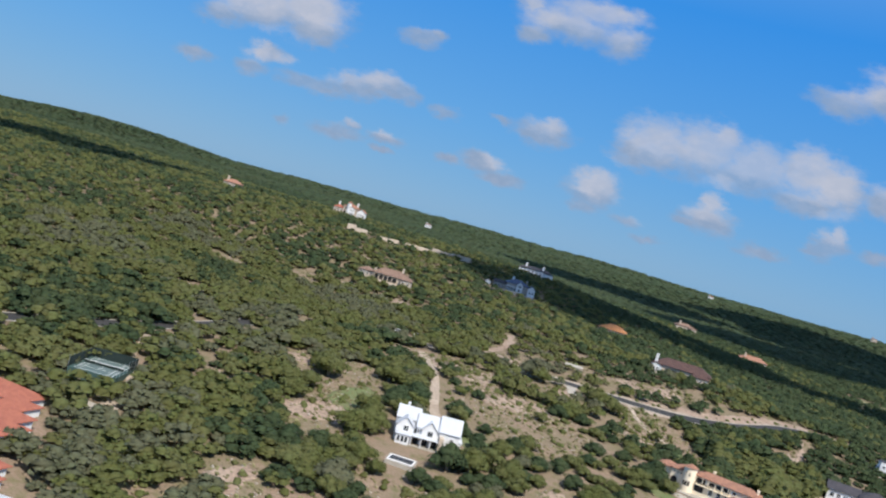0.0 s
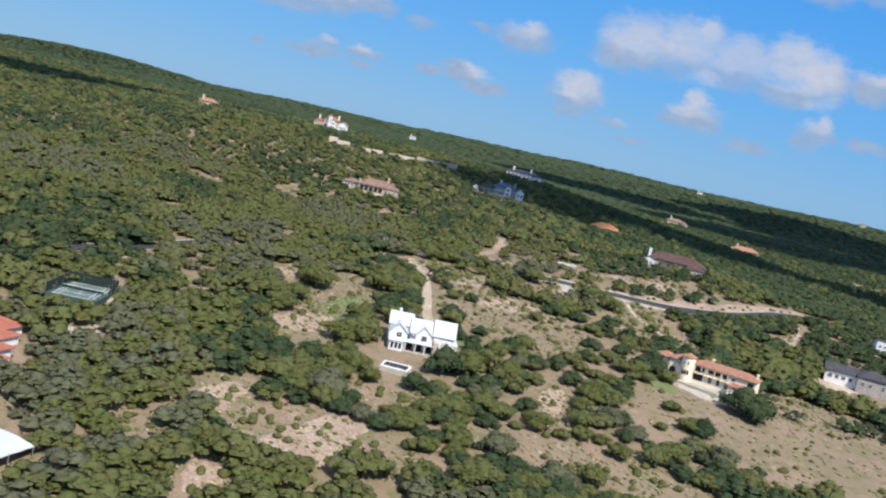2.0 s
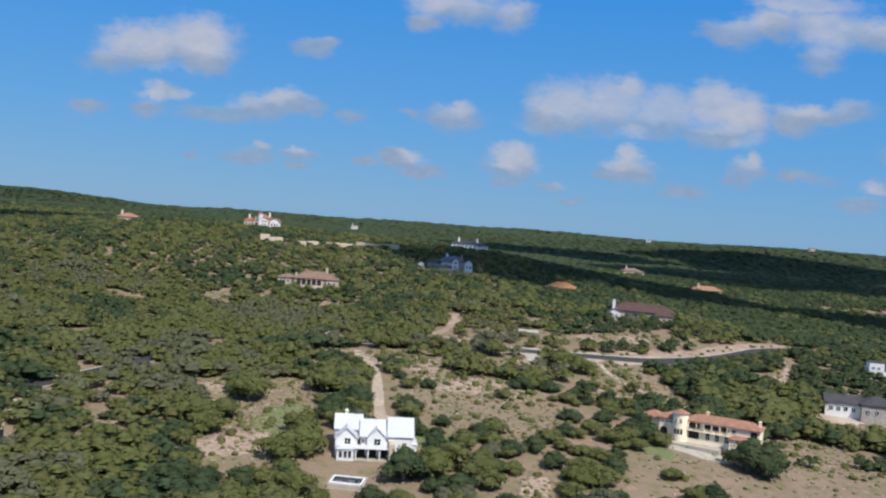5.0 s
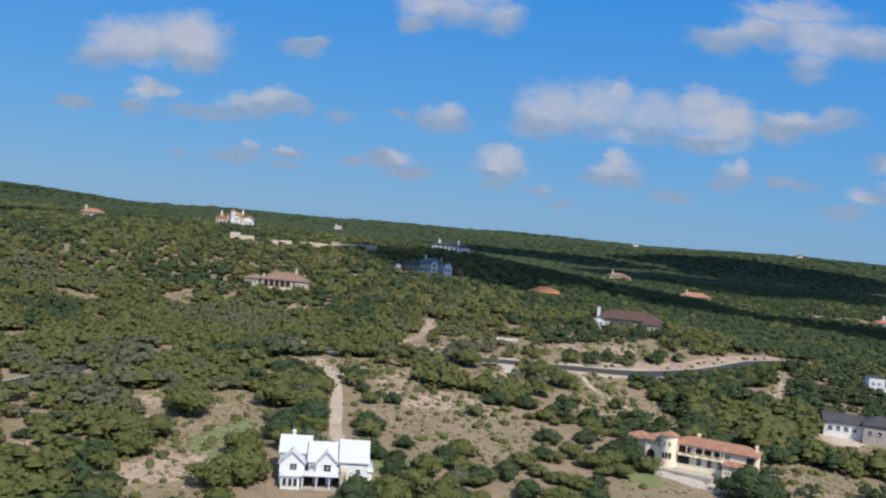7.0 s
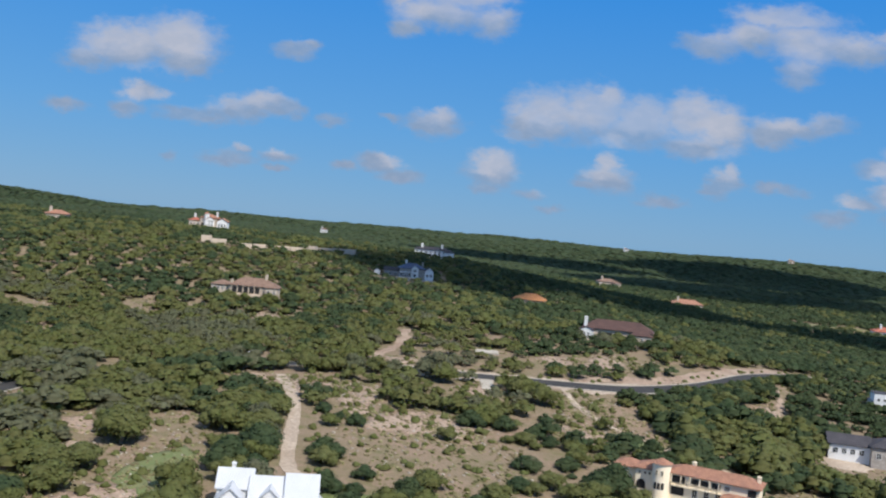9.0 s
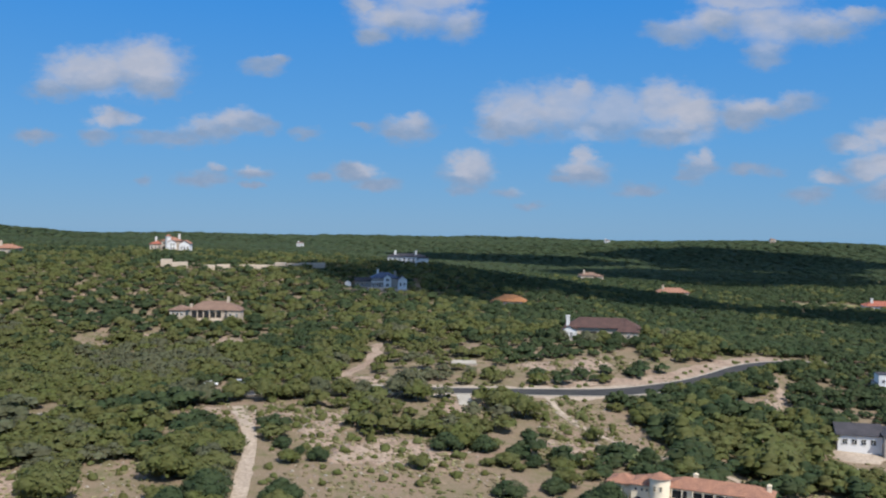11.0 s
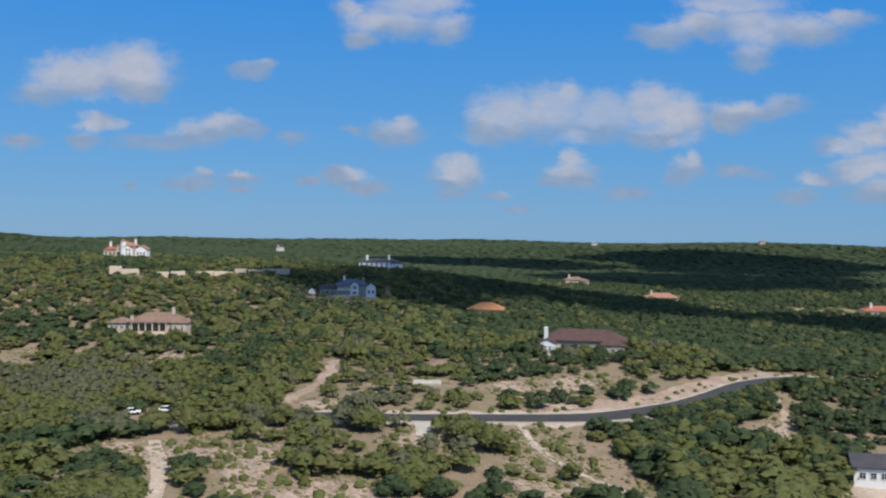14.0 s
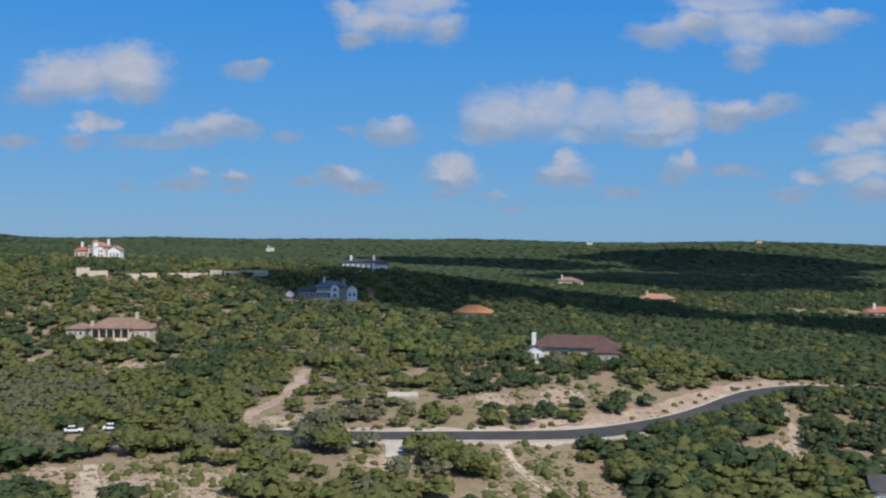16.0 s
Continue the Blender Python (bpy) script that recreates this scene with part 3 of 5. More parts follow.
def trunk_mesh(rng, r, h):
    bm = bmesh.new()

    def limb(a, b, r0, r1, bow):
        a, b = Vector(a), Vector(b)
        rings = []
        for k in range(4):
            t = k / 3
            c = a.lerp(b, t) + Vector((bow[0], bow[1], 0)) * math.sin(math.pi * t)
            rad = r0 + (r1 - r0) * t
            rings.append([bm.verts.new(c + Vector((rad * math.cos(j * math.tau / 6), rad * math.sin(j * math.tau / 6), 0))) for j in range(6)])
        for p, q in zip(rings, rings[1:]):
            for j in range(6):
                bm.faces.new((p[j], p[(j + 1) % 6], q[(j + 1) % 6], q[j]))
        bm.faces.new(rings[-1])

    t0 = .035 * h + .06
    fork = h * .34
    limb((0, 0, -.5), (.1, .05, fork), t0 * 1.35, t0, (rng.uniform(-.2, .2), rng.uniform(-.2, .2)))
    for i in range(5):
        a = i * 1.256 + rng.uniform(-.3, .3)
        d = r * rng.uniform(.45, .7)
        limb((.1, .05, fork - .1), (d * math.cos(a), d * math.sin(a), h * rng.uniform(.55, .72)), t0 * .62, t0 * .2, (rng.uniform(-.4, .4), rng.uniform(-.4, .4)))
    me = bpy.data.meshes.new("trunk")
    bmesh.ops.recalc_face_normals(bm, faces=bm.faces)
    bm.to_mesh(me)
    bm.free()
    me.materials.append(M["bark"])
    return me


LEAF = ["leaf_oak", "leaf_oak", "leaf_cedar", "leaf_oak", "leaf_grey", "leaf_cedar"]
MODELS = []
for k in range(9):
    pyr, npr = random.Random(40 + k), np.random.default_rng(40 + k)
    r, h = 3.4, 4.7
    blobs = crown_blobs(pyr, r, h)
    MODELS.append((trunk_mesh(pyr, r, h), leafy_mesh("crown", *crown_core(k, blobs, 8, 4, .20), leaf_cards(npr, blobs, 700, .28), M[LEAF[k % 6]]), LEAF[k % 6]))
SMALL, TINY = [], []
for k in range(10):
    pyr, npr = random.Random(80 + k), np.random.default_rng(80 + k)
    blobs = crown_blobs(pyr, 3.4, 4.4)
    SMALL.append((*crown_core(60 + k, blobs[1:], 5, 2, .22), leaf_cards(npr, blobs, 90, .44)))
    blobs = [(pyr.uniform(-1, 1), pyr.uniform(-1, 1), pyr.uniform(1.5, 2.4), pyr.uniform(1.5, 2.3)) for _ in range(3)]
    TINY.append((*crown_core(90 + k, blobs, 5, 2, .22), leaf_cards(npr, blobs, 22, .66)))
TREE_WORDS = {"leaf_oak": "live oak with a rounded olive-green crown on dry ground",
              "leaf_cedar": "dark green juniper tree with a dense crown",
              "leaf_grey": "grey-green oak tree with a thin spreading crown"}


def tree(x, y, size, model, turn=0.0, tall=1.0):
    trunk, crown, leaf = MODELS[model % len(MODELS)]
    base = new("tree")
    base.matrix_world = Matrix.Translation((x, y, float(height(x, y)) - .1)) @ pose(0, 0, 0, 0, 0, turn) @ Matrix.Diagonal((size, size, size * tall, 1))
    for nm, me in (("trunk", trunk), ("crown", crown)):
        new(nm, me).parent = base
    return tagged(base, ("small " if size < .75 else "large " if size > 1.45 else "") + TREE_WORDS[leaf], "tree", "trees on the hillside")


BANK = [(56, 251), (74, 267), (96, 290), (120, 309)]
LINES = {"bank": (BANK, 4.6), "road": (ROAD[6:], 7.6), "lane": (ROAD[:7], 3.6), "drive": (DRIVE, 5.0), "spur": (SPUR, 4.0), "side": (SIDE, 2.7), "loop": (LOOP, 3.8), "court": (COURT_PATH, 3.2)}
SOLID = [(-89, 222, 10, 7), (262, 628, 36, 10), (-11.5, 256, 7, 6), (-55, 92, 14, 11), (-57, 80, 11, 8), (38, 134, 21, 12), (112, 190, 24, 14), (140, 262, 7, 8), (-143, 52, 10, 15), (44, 307, 16, 6), (-129, 353, 17, 7),
         (15, 443, 11, 11), (-62, 442, 20, 9), (-50, 566, 18, 8), (-209, 548, 15, 10), (103, 742, 14, 8), (150, 637, 16, 8), (296, 612, 20, 10),
         (-151, 22, 13, 8), (-143, 8, 12, 8), (-136, -10, 12, 8), (-121, -22, 10, 10), (-137, 34, 5, 4), (-58, 66, 10, 9), (-11, 213, 5, 8), (34, 114, 14, 10), (-184, 452, 6, 4), (-165, 453, 9, 4), (-150, 462, 9, 5), (-135, 471, 9, 5), (-120, 480, 9, 5), (-105, 490, 9, 5), (-125, 343, 9, 2.5)]


def open_ground(x, y):
    """Whether a point lies in a clearing, on a way or at a house."""
    wob = 1 + .28 * np.sin(x * .31 + y * .17) + .22 * np.sin(x * .11 - y * .43 + 1.3)
    hit = np.zeros(len(x), bool)
    for cx, cy, rx, ry in OPEN_NEAR + OPEN_FAR:
        hit |= ((x - cx) / rx) ** 2 + ((y - cy) / ry) ** 2 < wob
    for cx, cy, rx, ry in SOLID:
        hit |= ((x - cx) / rx) ** 2 + ((y - cy) / ry) ** 2 < 1
    for line, gap in LINES.values():
        pts = smooth_line(line, 4.0)
        for p in pts:
            hit |= (x - p.x) ** 2 + (y - p.y) ** 2 < gap * gap
    return hit


def scatter(rng, x0, x1, y0, y1, gap, keep):
    """Points on a jittered grid."""
    xs, ys = np.meshgrid(np.arange(x0, x1, gap), np.arange(y0, y1, gap * .87))
    xs = xs + (np.arange(xs.shape[0]) % 2)[:, None] * gap / 2
    p = np.stack([xs.ravel(), ys.ravel()], 1) + rng.uniform(-.42, .42, (xs.size, 2)) * gap
    return p[rng.random(len(p)) < keep]


# trees that stand out: x, y, size, model
KNOWN = [(-72, 82, 1.9, 0), (-76, 76, 1.7, 3), (-75, 95, 1.5, 1), (-46, 74, 1.9, 2), (-40, 78, 1.8, 0), (-52, 58, 1.2, 5), (-63, 55, 1.0, 3),
         (-35, 84, 1.7, 3), (-28, 80, 1.5, 6), (46, 114, 2.2, 2), (50.5, 112, 2.0, 5), (-60, 34, 1.0, 4), (-78, 134, 1.8, 0), (-96, 116, 1.9, 3), (-100, 122, 1.6, 0),
         (-29, 214, 2.2, 4), (-26, 210, 1.6, 7), (-22, 150, .9, 1), (0, 205, 1.8, 0), (6, 200, 1.6, 3), (42, 205, 1.5, 0), (36, 172, 1.0, 2), (24, 185, 1.0, 3), (44, 162, 1.4, 0), (-95, 206, 1.6, 4), (-88, 202, 1.5, 4), (-80, 206, 1.5, 0), (-71, 206, 1.6, 3),
         (-63, 209, 1.5, 0), (-56, 212, 1.5, 4), (-49, 213, 1.4, 1), (-43, 213, 1.3, 4), (63, 233, 1.3, 2), (69, 237, 1.25, 5), (77, 243, 1.2, 2), (84, 249, 1.2, 0), (91, 256, 1.15, 5), (98, 263, 1.0, 2),
         (72, 232, 1.6, 3), (80, 240, 1.5, 5), (64, 226, 1.5, 2), (110, 279, 1.2, 5), (117, 283, 1.2, 2), (125, 287, 1.2, 0), (-136, 342, 1.5, 0), (-128, 343, 1.25, 3), (-116, 342, 1.5, 1), (-144, 345, 1.4, 2), (-121, 339, 1.2, 5), (-106, 347, 1.6, 5),
         (38, 295, 1.35, 4), (43.5, 296, 1.45, 0), (49, 294.5, 1.5, 2), (57, 296, 1.2, 5), (28, 300, 1.1, 4)]
KNOWN += [(-47, 104, 1.2, 2), (-40, 96, 1.1, 5), (-33, 99, 1.3, 0), (-67, 102, 1.3, 3), (-72, 108, 1.2, 5), (-29, 107, 1.2, 2), (19, 132, 1.7, 2), (15, 126, 1.3, 5)]
EDGE = smooth_line([(56, 238), (68, 245), (82, 257), (96, 270), (108, 281), (122, 291)], 3.2)
KNOWN += [(p.x, p.y, .74 + .06 * (k * 7 % 4), (2, 5, 0)[k % 3]) for k, p in enumerate(EDGE)]
for i, (x, y, s, k) in enumerate(KNOWN):
    tree(x, y, s, k, i * 47, .92)

rng = np.random.default_rng(5)
near = scatter(rng, -270, 300, -70, 330, 5.0, .95)
near = near[(near[:, 1] > -35 + .28 * np.maximum(near[:, 0] + 60, 0)) & ~open_ground(near[:, 0], near[:, 1])]
thin = .5 + .5 * np.sin(near[:, 0] * .045 + 1.1) * np.sin(near[:, 1] * .052 + .4)
grove = np.where((near[:, 1] > 60) & (near[:, 1] < 215) & (near[:, 0] > -60), np.where((near[:, 0] > 42) & (near[:, 1] > 150), .98, .58), np.where((near[:, 1] > 226) & (near[:, 1] < 300) & (near[:, 0] > -45) & (near[:, 0] < 110), .62, .95))
near = near[rng.random(len(near)) < grove * (.78 + .3 * thin)]
for x, y, s, k in KNOWN:
    near = near[np.hypot(near[:, 0] - x, near[:, 1] - y) > 2.6 * s]
sizes = np.where((near[:, 0] > 42) & (near[:, 0] < 105) & (near[:, 1] > 148) & (near[:, 1] < 245), 1.38, 1.0) * np.clip(rng.normal(1.04, .26, len(near)), .42, 1.7) * np.where((near[:, 0] < -62) & (near[:, 1] < 205), 1.18, np.where((near[:, 1] > 226) & (near[:, 1] < 295) & (near[:, 0] > -45), .82, 1.0))
order = np.argsort(np.hypot((near[:, 0] + 30) * 1.0, near[:, 1] - 95))
for n, i in enumerate(order[:240]):
    tree(near[i, 0], near[i, 1], sizes[i], int(rng.integers(0, 9)), float(rng.uniform(0, 360)), float(rng.uniform(.62, .90)))

class Wood:
    """Many trees joined into one mesh."""
    def __init__(self):
        self.points, self.triangles, self.cards, self.count = [], [], [], 0

    def add(self, kind, x, y, z, size, low, a):
        v, f, c = kind
        rot = np.array([[math.cos(a), math.sin(a), 0], [-math.sin(a), math.cos(a), 0], [0, 0, 1]])
        by, at = np.array([size, size, size * low]), np.array([x, y, z])
        self.points.append((v @ rot) * by + at)
        self.triangles.append(f + self.count)
        self.cards.append(((c.reshape(-1, 3) @ rot) * by + at).reshape(c.shape))
        self.count += len(v)

    def done(self, mat, words):
        me = leafy_mesh("woodland", np.concatenate(self.points), np.concatenate(self.triangles), np.concatenate(self.cards), mat)
        return tagged(new("woodland", me), words, "woodland", kind="stuff")


def in_view(p, spare=25):
    return (p[:, 0] > -spare - 30 - .73 * (p[:, 1] + 178)) & (p[:, 0] < spare + 25 + .505 * np.maximum(p[:, 1], -60))


WOODS = {"leaf_oak": "olive-green live oak woods on the hillside", "leaf_cedar": "dark green juniper woods on the hillside", "leaf_grey": "grey-green scrub oaks on the hillside"}
buckets = {kind: Wood() for kind in WOODS}


def wood_kind(x, y):
    """Which trees grow at a place: drifts of oak, juniper and grey scrub."""
    drift = (1.7 if x > 38 else .7 if x > 0 else -.2) + math.sin(x * .06) + math.sin(y * .05 + x * .02) + rng.normal() * .9
    return "leaf_cedar" if drift > 1.0 else "leaf_grey" if drift < -1.5 else "leaf_oak"


rest = order[240:]
rest = rest[in_view(near[rest])]
rest_z = height(near[rest, 0], near[rest, 1])
for i, z in zip(rest, rest_z):
    x, y = near[i]
    buckets[wood_kind(x, y)].add(SMALL[int(rng.integers(0, 10))], x, y, z, sizes[i] * 1.1, rng.uniform(.52, .80) if x < -60 else rng.uniform(.6, .95), rng.uniform(0, 6.28))
for kind, words in WOODS.items():
    buckets[kind].done(M[kind], words)


def lumps(name, pts, radius, high, seed, segs, rings, jag, mat, label):
    r = np.random.default_rng(seed)
    kinds = [lump_template(seed * 10 + k, segs, rings, jag) for k in range(7)]
    V, Fc, off = [], [], 0
    z = height(pts[:, 0], pts[:, 1])
    for (x, y), zz, rad in zip(pts, z, radius):
        v, f = kinds[int(r.integers(0, 7))]
        a = r.uniform(0, 6.28)
        c, s = math.cos(a), math.sin(a)
        V.append(np.stack([v[:, 0] * c - v[:, 1] * s, v[:, 0] * s + v[:, 1] * c, v[:, 2] * high], 1) * [rad, rad, rad * r.uniform(.75, 1.2)] + [x, y, zz + rad * .45 * high])
        Fc.append(f + off)
        off += len(v)
    V, Fc = np.concatenate(V), np.concatenate(Fc)
    me = bpy.data.meshes.new(name)
    me.vertices.add(len(V))
    me.vertices.foreach_set("co", V.reshape(-1).astype(np.float32))
    me.loops.add(len(Fc) * 3)
    me.loops.foreach_set("vertex_index", Fc.reshape(-1).astype(np.int32))
    me.polygons.add(len(Fc))
    me.polygons.foreach_set("loop_start", np.arange(0, len(Fc) * 3, 3, dtype=np.int32))
    me.update(calc_edges=True)
    me.shade_smooth()
    me.materials.append(mat)
    return tagged(new(name, me), label, "woodland", kind="stuff")


mid = np.concatenate([scatter(rng, -760, 520, 328, 760, 5.4, .97), scatter(rng, -520, -270, 20, 328, 5.6, .97)])
mid = mid[in_view(mid) & ~open_ground(mid[:, 0], mid[:, 1])]
gap = np.sin(mid[:, 0] * .031 + mid[:, 1] * .012) + np.sin(mid[:, 1] * .037 - mid[:, 0] * .017) + rng.normal(size=len(mid)) * .6
mid = mid[gap > -2.5]
mid_z = height(mid[:, 0], mid[:, 1])
slopes = {kind: Wood() for kind in ("leaf_oak", "leaf_cedar")}
for (x, y), z in zip(mid, mid_z):
    kind = wood_kind(x, y)
    slopes["leaf_cedar" if kind == "leaf_cedar" or rng.random() < (.3 if x < -30 else .55) else "leaf_oak"].add(TINY[int(rng.integers(0, 10))], x, y, z, rng.uniform(.9, 1.6), rng.uniform(.50, .85), rng.uniform(0, 6.28))
slopes["leaf_oak"].done(M["leaf_oak"], "olive-green oak woods over the far slopes")
slopes["leaf_cedar"].done(M["leaf_cedar"], "dark green juniper woods over the far slopes")
far_pts, far_size = [], []
r0 = 755.0
while r0 < 4650:
    s = 5.2 * r0 / 900
    p = scatter(rng, -.75 * (r0 * 1.12 + 180) - 60, .51 * r0 * 1.12 + 60, r0, r0 * 1.12, s * 1.8, .96)
    p = p[in_view(p)]
    far_pts.append(p)
    far_size.append(rng.uniform(.9, 1.55, len(p)) * s)
    r0 *= 1.12
far_pts, far_size = np.concatenate(far_pts), np.concatenate(far_size)
lumps("woodland", far_pts, far_size, .27, 4, 5, 2, .26, M["wood_far"], "hazy green woods reaching to the horizon")
# ---- house building ----
def box_bm(bm, x0, x1, y0, y1, z0, z1):
    v = [bm.verts.new(p) for p in ((x0, y0, z0), (x1, y0, z0), (x1, y1, z0), (x0, y1, z0), (x0, y0, z1), (x1, y0, z1), (x1, y1, z1), (x0, y1, z1))]
    for f in ((0, 1, 5, 4), (1, 2, 6, 5), (2, 3, 7, 6), (3, 0, 4, 7), (4, 5, 6, 7), (3, 2, 1, 0)):
        bm.faces.new([v[i] for i in f])


def box(name, x0, x1, y0, y1, z0, z1, mat, parent, label="", bevel=0.0):
    bm = bmesh.new()
    box_bm(bm, x0, x1, y0, y1, z0, z1)
    if bevel:
        bmesh.ops.bevel(bm, geom=bm.edges[:], offset=bevel, segments=1, affect="EDGES")
    return part(name, bm, mat, parent, label)


def roof(parent, x0, x1, y0, y1, z, high, mat, kind="hip", over=.6, thick=.22, inset=None):
    """A hip, gable (ridge along x: gable, along y: gable_y) or flat roof with eaves and thickness."""
    x0, x1, y0, y1 = x0 - over, x1 + over, y0 - over, y1 + over
    bm = bmesh.new()
    if kind == "flat":
        box_bm(bm, x0, x1, y0, y1, z, z + thick)
        return part("roof", bm, mat, parent)
    w, d = x1 - x0, y1 - y0
    if kind == "hip":
        k = inset if inset is not None else min(w, d) / 2
        if w >= d:
            a, b = (x0 + k, (y0 + y1) / 2), (x1 - k, (y0 + y1) / 2)
        else:
            a, b = ((x0 + x1) / 2, y0 + k), ((x0 + x1) / 2, y1 - k)
    elif kind == "gable":
        a, b = (x0, (y0 + y1) / 2), (x1, (y0 + y1) / 2)
    else:
        a, b = ((x0 + x1) / 2, y0), ((x0 + x1) / 2, y1)
    for dz in (0, thick):
        c = [bm.verts.new((x, y, z + dz)) for x, y in ((x0, y0), (x1, y0), (x1, y1), (x0, y1))]
        r = [bm.verts.new((*p, z + high + dz)) for p in (a, b)]
        along = w >= d if kind == "hip" else kind == "gable"
        sides = ((0, 1, 5, 4), (2, 3, 4, 5), (1, 2, 5), (3, 0, 4)) if along else ((1, 2, 5, 4), (3, 0, 4, 5), (0, 1, 4), (2, 3, 5))
        vs = c + r
        for f in sides:
            if kind != "hip" and len(f) == 3:
                continue
            bm.faces.new([vs[i] for i in f])
        if dz == 0:
            low = vs
    ring = ((0, 1), (1, 2), (2, 3), (3, 0)) if kind == "hip" else (((0, 1), (2, 3), (1, 5), (5, 2), (3, 4), (4, 0)) if kind == "gable" else ((1, 2), (3, 0), (0, 4), (4, 1), (2, 5), (5, 3)))
    for i, j in ring:
        bm.faces.new((low[i], low[j], vs[j], vs[i]))
    return part("roof", bm, mat, parent)


def walls(parent, x0, x1, y0, y1, z0, z1, mat, gable=None, high=0.0, label=""):
    """The outer walls of one block, closed above, with gables where the roof has them."""
    bm = bmesh.new()
    box_bm(bm, x0, x1, y0, y1, z0, z1)
    t = .35
    if gable == "gable":
        m = (y0 + y1) / 2
        for a, b in ((x0, x0 + t), (x1 - t, x1)):
            p = [bm.verts.new((x, *q)) for x in (a, b) for q in ((y0, z1), (y1, z1), (m, z1 + high * .96))]
            bm.faces.new(p[:3]), bm.faces.new(p[3:][::-1])
            for i, j in ((0, 1), (1, 2), (2, 0)):
                bm.faces.new((p[i], p[j], p[j + 3], p[i + 3]))
    elif gable == "gable_y":
        m = (x0 + x1) / 2
        for a, b in ((y0, y0 + t), (y1 - t, y1)):
            p = [bm.verts.new((q[0], y, q[1])) for y in (a, b) for q in ((x0, z1), (x1, z1), (m, z1 + high * .96))]
            bm.faces.new(p[:3]), bm.faces.new(p[3:][::-1])
            for i, j in ((0, 1), (1, 2), (2, 0)):
                bm.faces.new((p[i], p[j], p[j + 3], p[i + 3]))
    return part("wall", bm, mat, parent, label)


def window(parent, x, y, z, w, h, mat="white", face="front", bars=1, name="window"):
    """A framed window or door on a wall: its frame stands proud, its panes lie back. z is its sill."""
    t = .10
    bm = bmesh.new()
    for a0, a1, b0, b1 in ((-w / 2, w / 2, 0, t), (-w / 2, w / 2, h - t, h), (-w / 2, -w / 2 + t, t, h - t), (w / 2 - t, w / 2, t, h - t)):
        box_bm(bm, a0, a1, -.09, .03, b0, b1)
    for k in range(1, bars + 1):
        c = -w / 2 + w * k / (bars + 1)
        box_bm(bm, c - .04, c + .04, -.07, .03, t, h - t)
    if h > 1.2 and bars:
        box_bm(bm, -w / 2 + t, w / 2 - t, -.06, .02, h * .5 - .03, h * .5 + .03)
    ob = part(name, bm, M[mat], parent)
    ob.matrix_local = pose(x, y, z, 0, 0, {"front": 0, "right": 90, "left": -90, "back": 180}[face])
    box("pane", -w / 2 + t * .6, w / 2 - t * .6, -.035, .02, t * .6, h - t * .6, M["glass"], ob)
    return ob


def opening(parent, x, y, z, w, h, face="front", arch=False):
    """A dark slab on a wall, its colour painted in place of the shade inside a porch or garage."""
    bm = bmesh.new()
    if arch:
        pts = [(-w / 2, 0), (w / 2, 0), (w / 2, h - w / 2)] + [(w / 2 * math.cos(a * math.pi / 8), h - w / 2 + w / 2 * math.sin(a * math.pi / 8)) for a in range(1, 8)] + [(-w / 2, h - w / 2)]
    else:
        pts = [(-w / 2, 0), (w / 2, 0), (w / 2, h), (-w / 2, h)]
    lo = [bm.verts.new((px, -.05, pz)) for px, pz in pts]
    hi = [bm.verts.new((px, .3, pz)) for px, pz in pts]
    bm.faces.new(lo), bm.faces.new(hi[::-1])
    for i in range(len(pts)):
        j = (i + 1) % len(pts)
        bm.faces.new((lo[i], lo[j], hi[j], hi[i]))
    ob = part("doorway_shade", bm, M["dark"], parent, "dark slab painted for the shade inside an opening")
    ob.matrix_local = pose(x, y, z, 0, 0, {"front": 0, "right": 90, "left": -90, "back": 180}[face])
    return ob


def column(parent, x, y, z0, z1, r, mat, name="column"):
    bm = bmesh.new()
    for a, b, rr in ((z0, z0 + .2, r * 1.35), (z0 + .2, z1 - .2, r), (z1 - .2, z1, r * 1.35)):
        bmesh.ops.create_cone(bm, cap_ends=True, segments=10, radius1=rr, radius2=rr, depth=b - a, matrix=Matrix.Translation((x, y, (a + b) / 2)))
    return part(name, bm, mat, parent)


def chimney(parent, x, y, z0, z1, w, mat, d=None):
    d = d or w
    bm = bmesh.new()
    box_bm(bm, x - w / 2, x + w / 2, y - d / 2, y + d / 2, z0, z1)
    box_bm(bm, x - w / 2 - .12, x + w / 2 + .12, y - d / 2 - .12, y + d / 2 + .12, z1 + .003, z1 + .22)
    box_bm(bm, x - w / 5, x + w / 5, y - d / 5, y + d / 5, z1 + .225, z1 + .55)
    return part("chimney", bm, mat, parent)


def place(name, x, y, z, turn, label, group=""):
    ob = new(name)
    ob.matrix_world = pose(x, y, z, 0, 0, turn)
    return tagged(ob, label, "house" if "house" in name or "villa" in name else name.replace("_", " "), group)


HOUSES = "houses on the hillside"

# ---- the white farmhouse and its pool ----
W = place("house", -55.4, 89.0, -0.5, 9, "white two-storey farmhouse with a white metal roof", HOUSES)
wm, wr = M["white"], M["white_metal"]
walls(W, -10, -3.5, -1, 6, -3, 6.0, wm, "gable", 3.1)
roof(W, -10, -3.5, -1, 6, 6.0, 3.1, wr, "gable", .4)
walls(W, -9.8, -4.4, -5, -1, -3, 4.6, wm, "gable_y", 2.7)
roof(W, -9.8, -4.4, -5, 1.0, 4.6, 2.7, wr, "gable_y", .35)
walls(W, -3.5, 7.2, -4, 5, -3, 5.0, wm, "gable", 3.4)
roof(W, -3.5, 6.9, -4, 5, 5.0, 3.4, wr, "gable", .4)
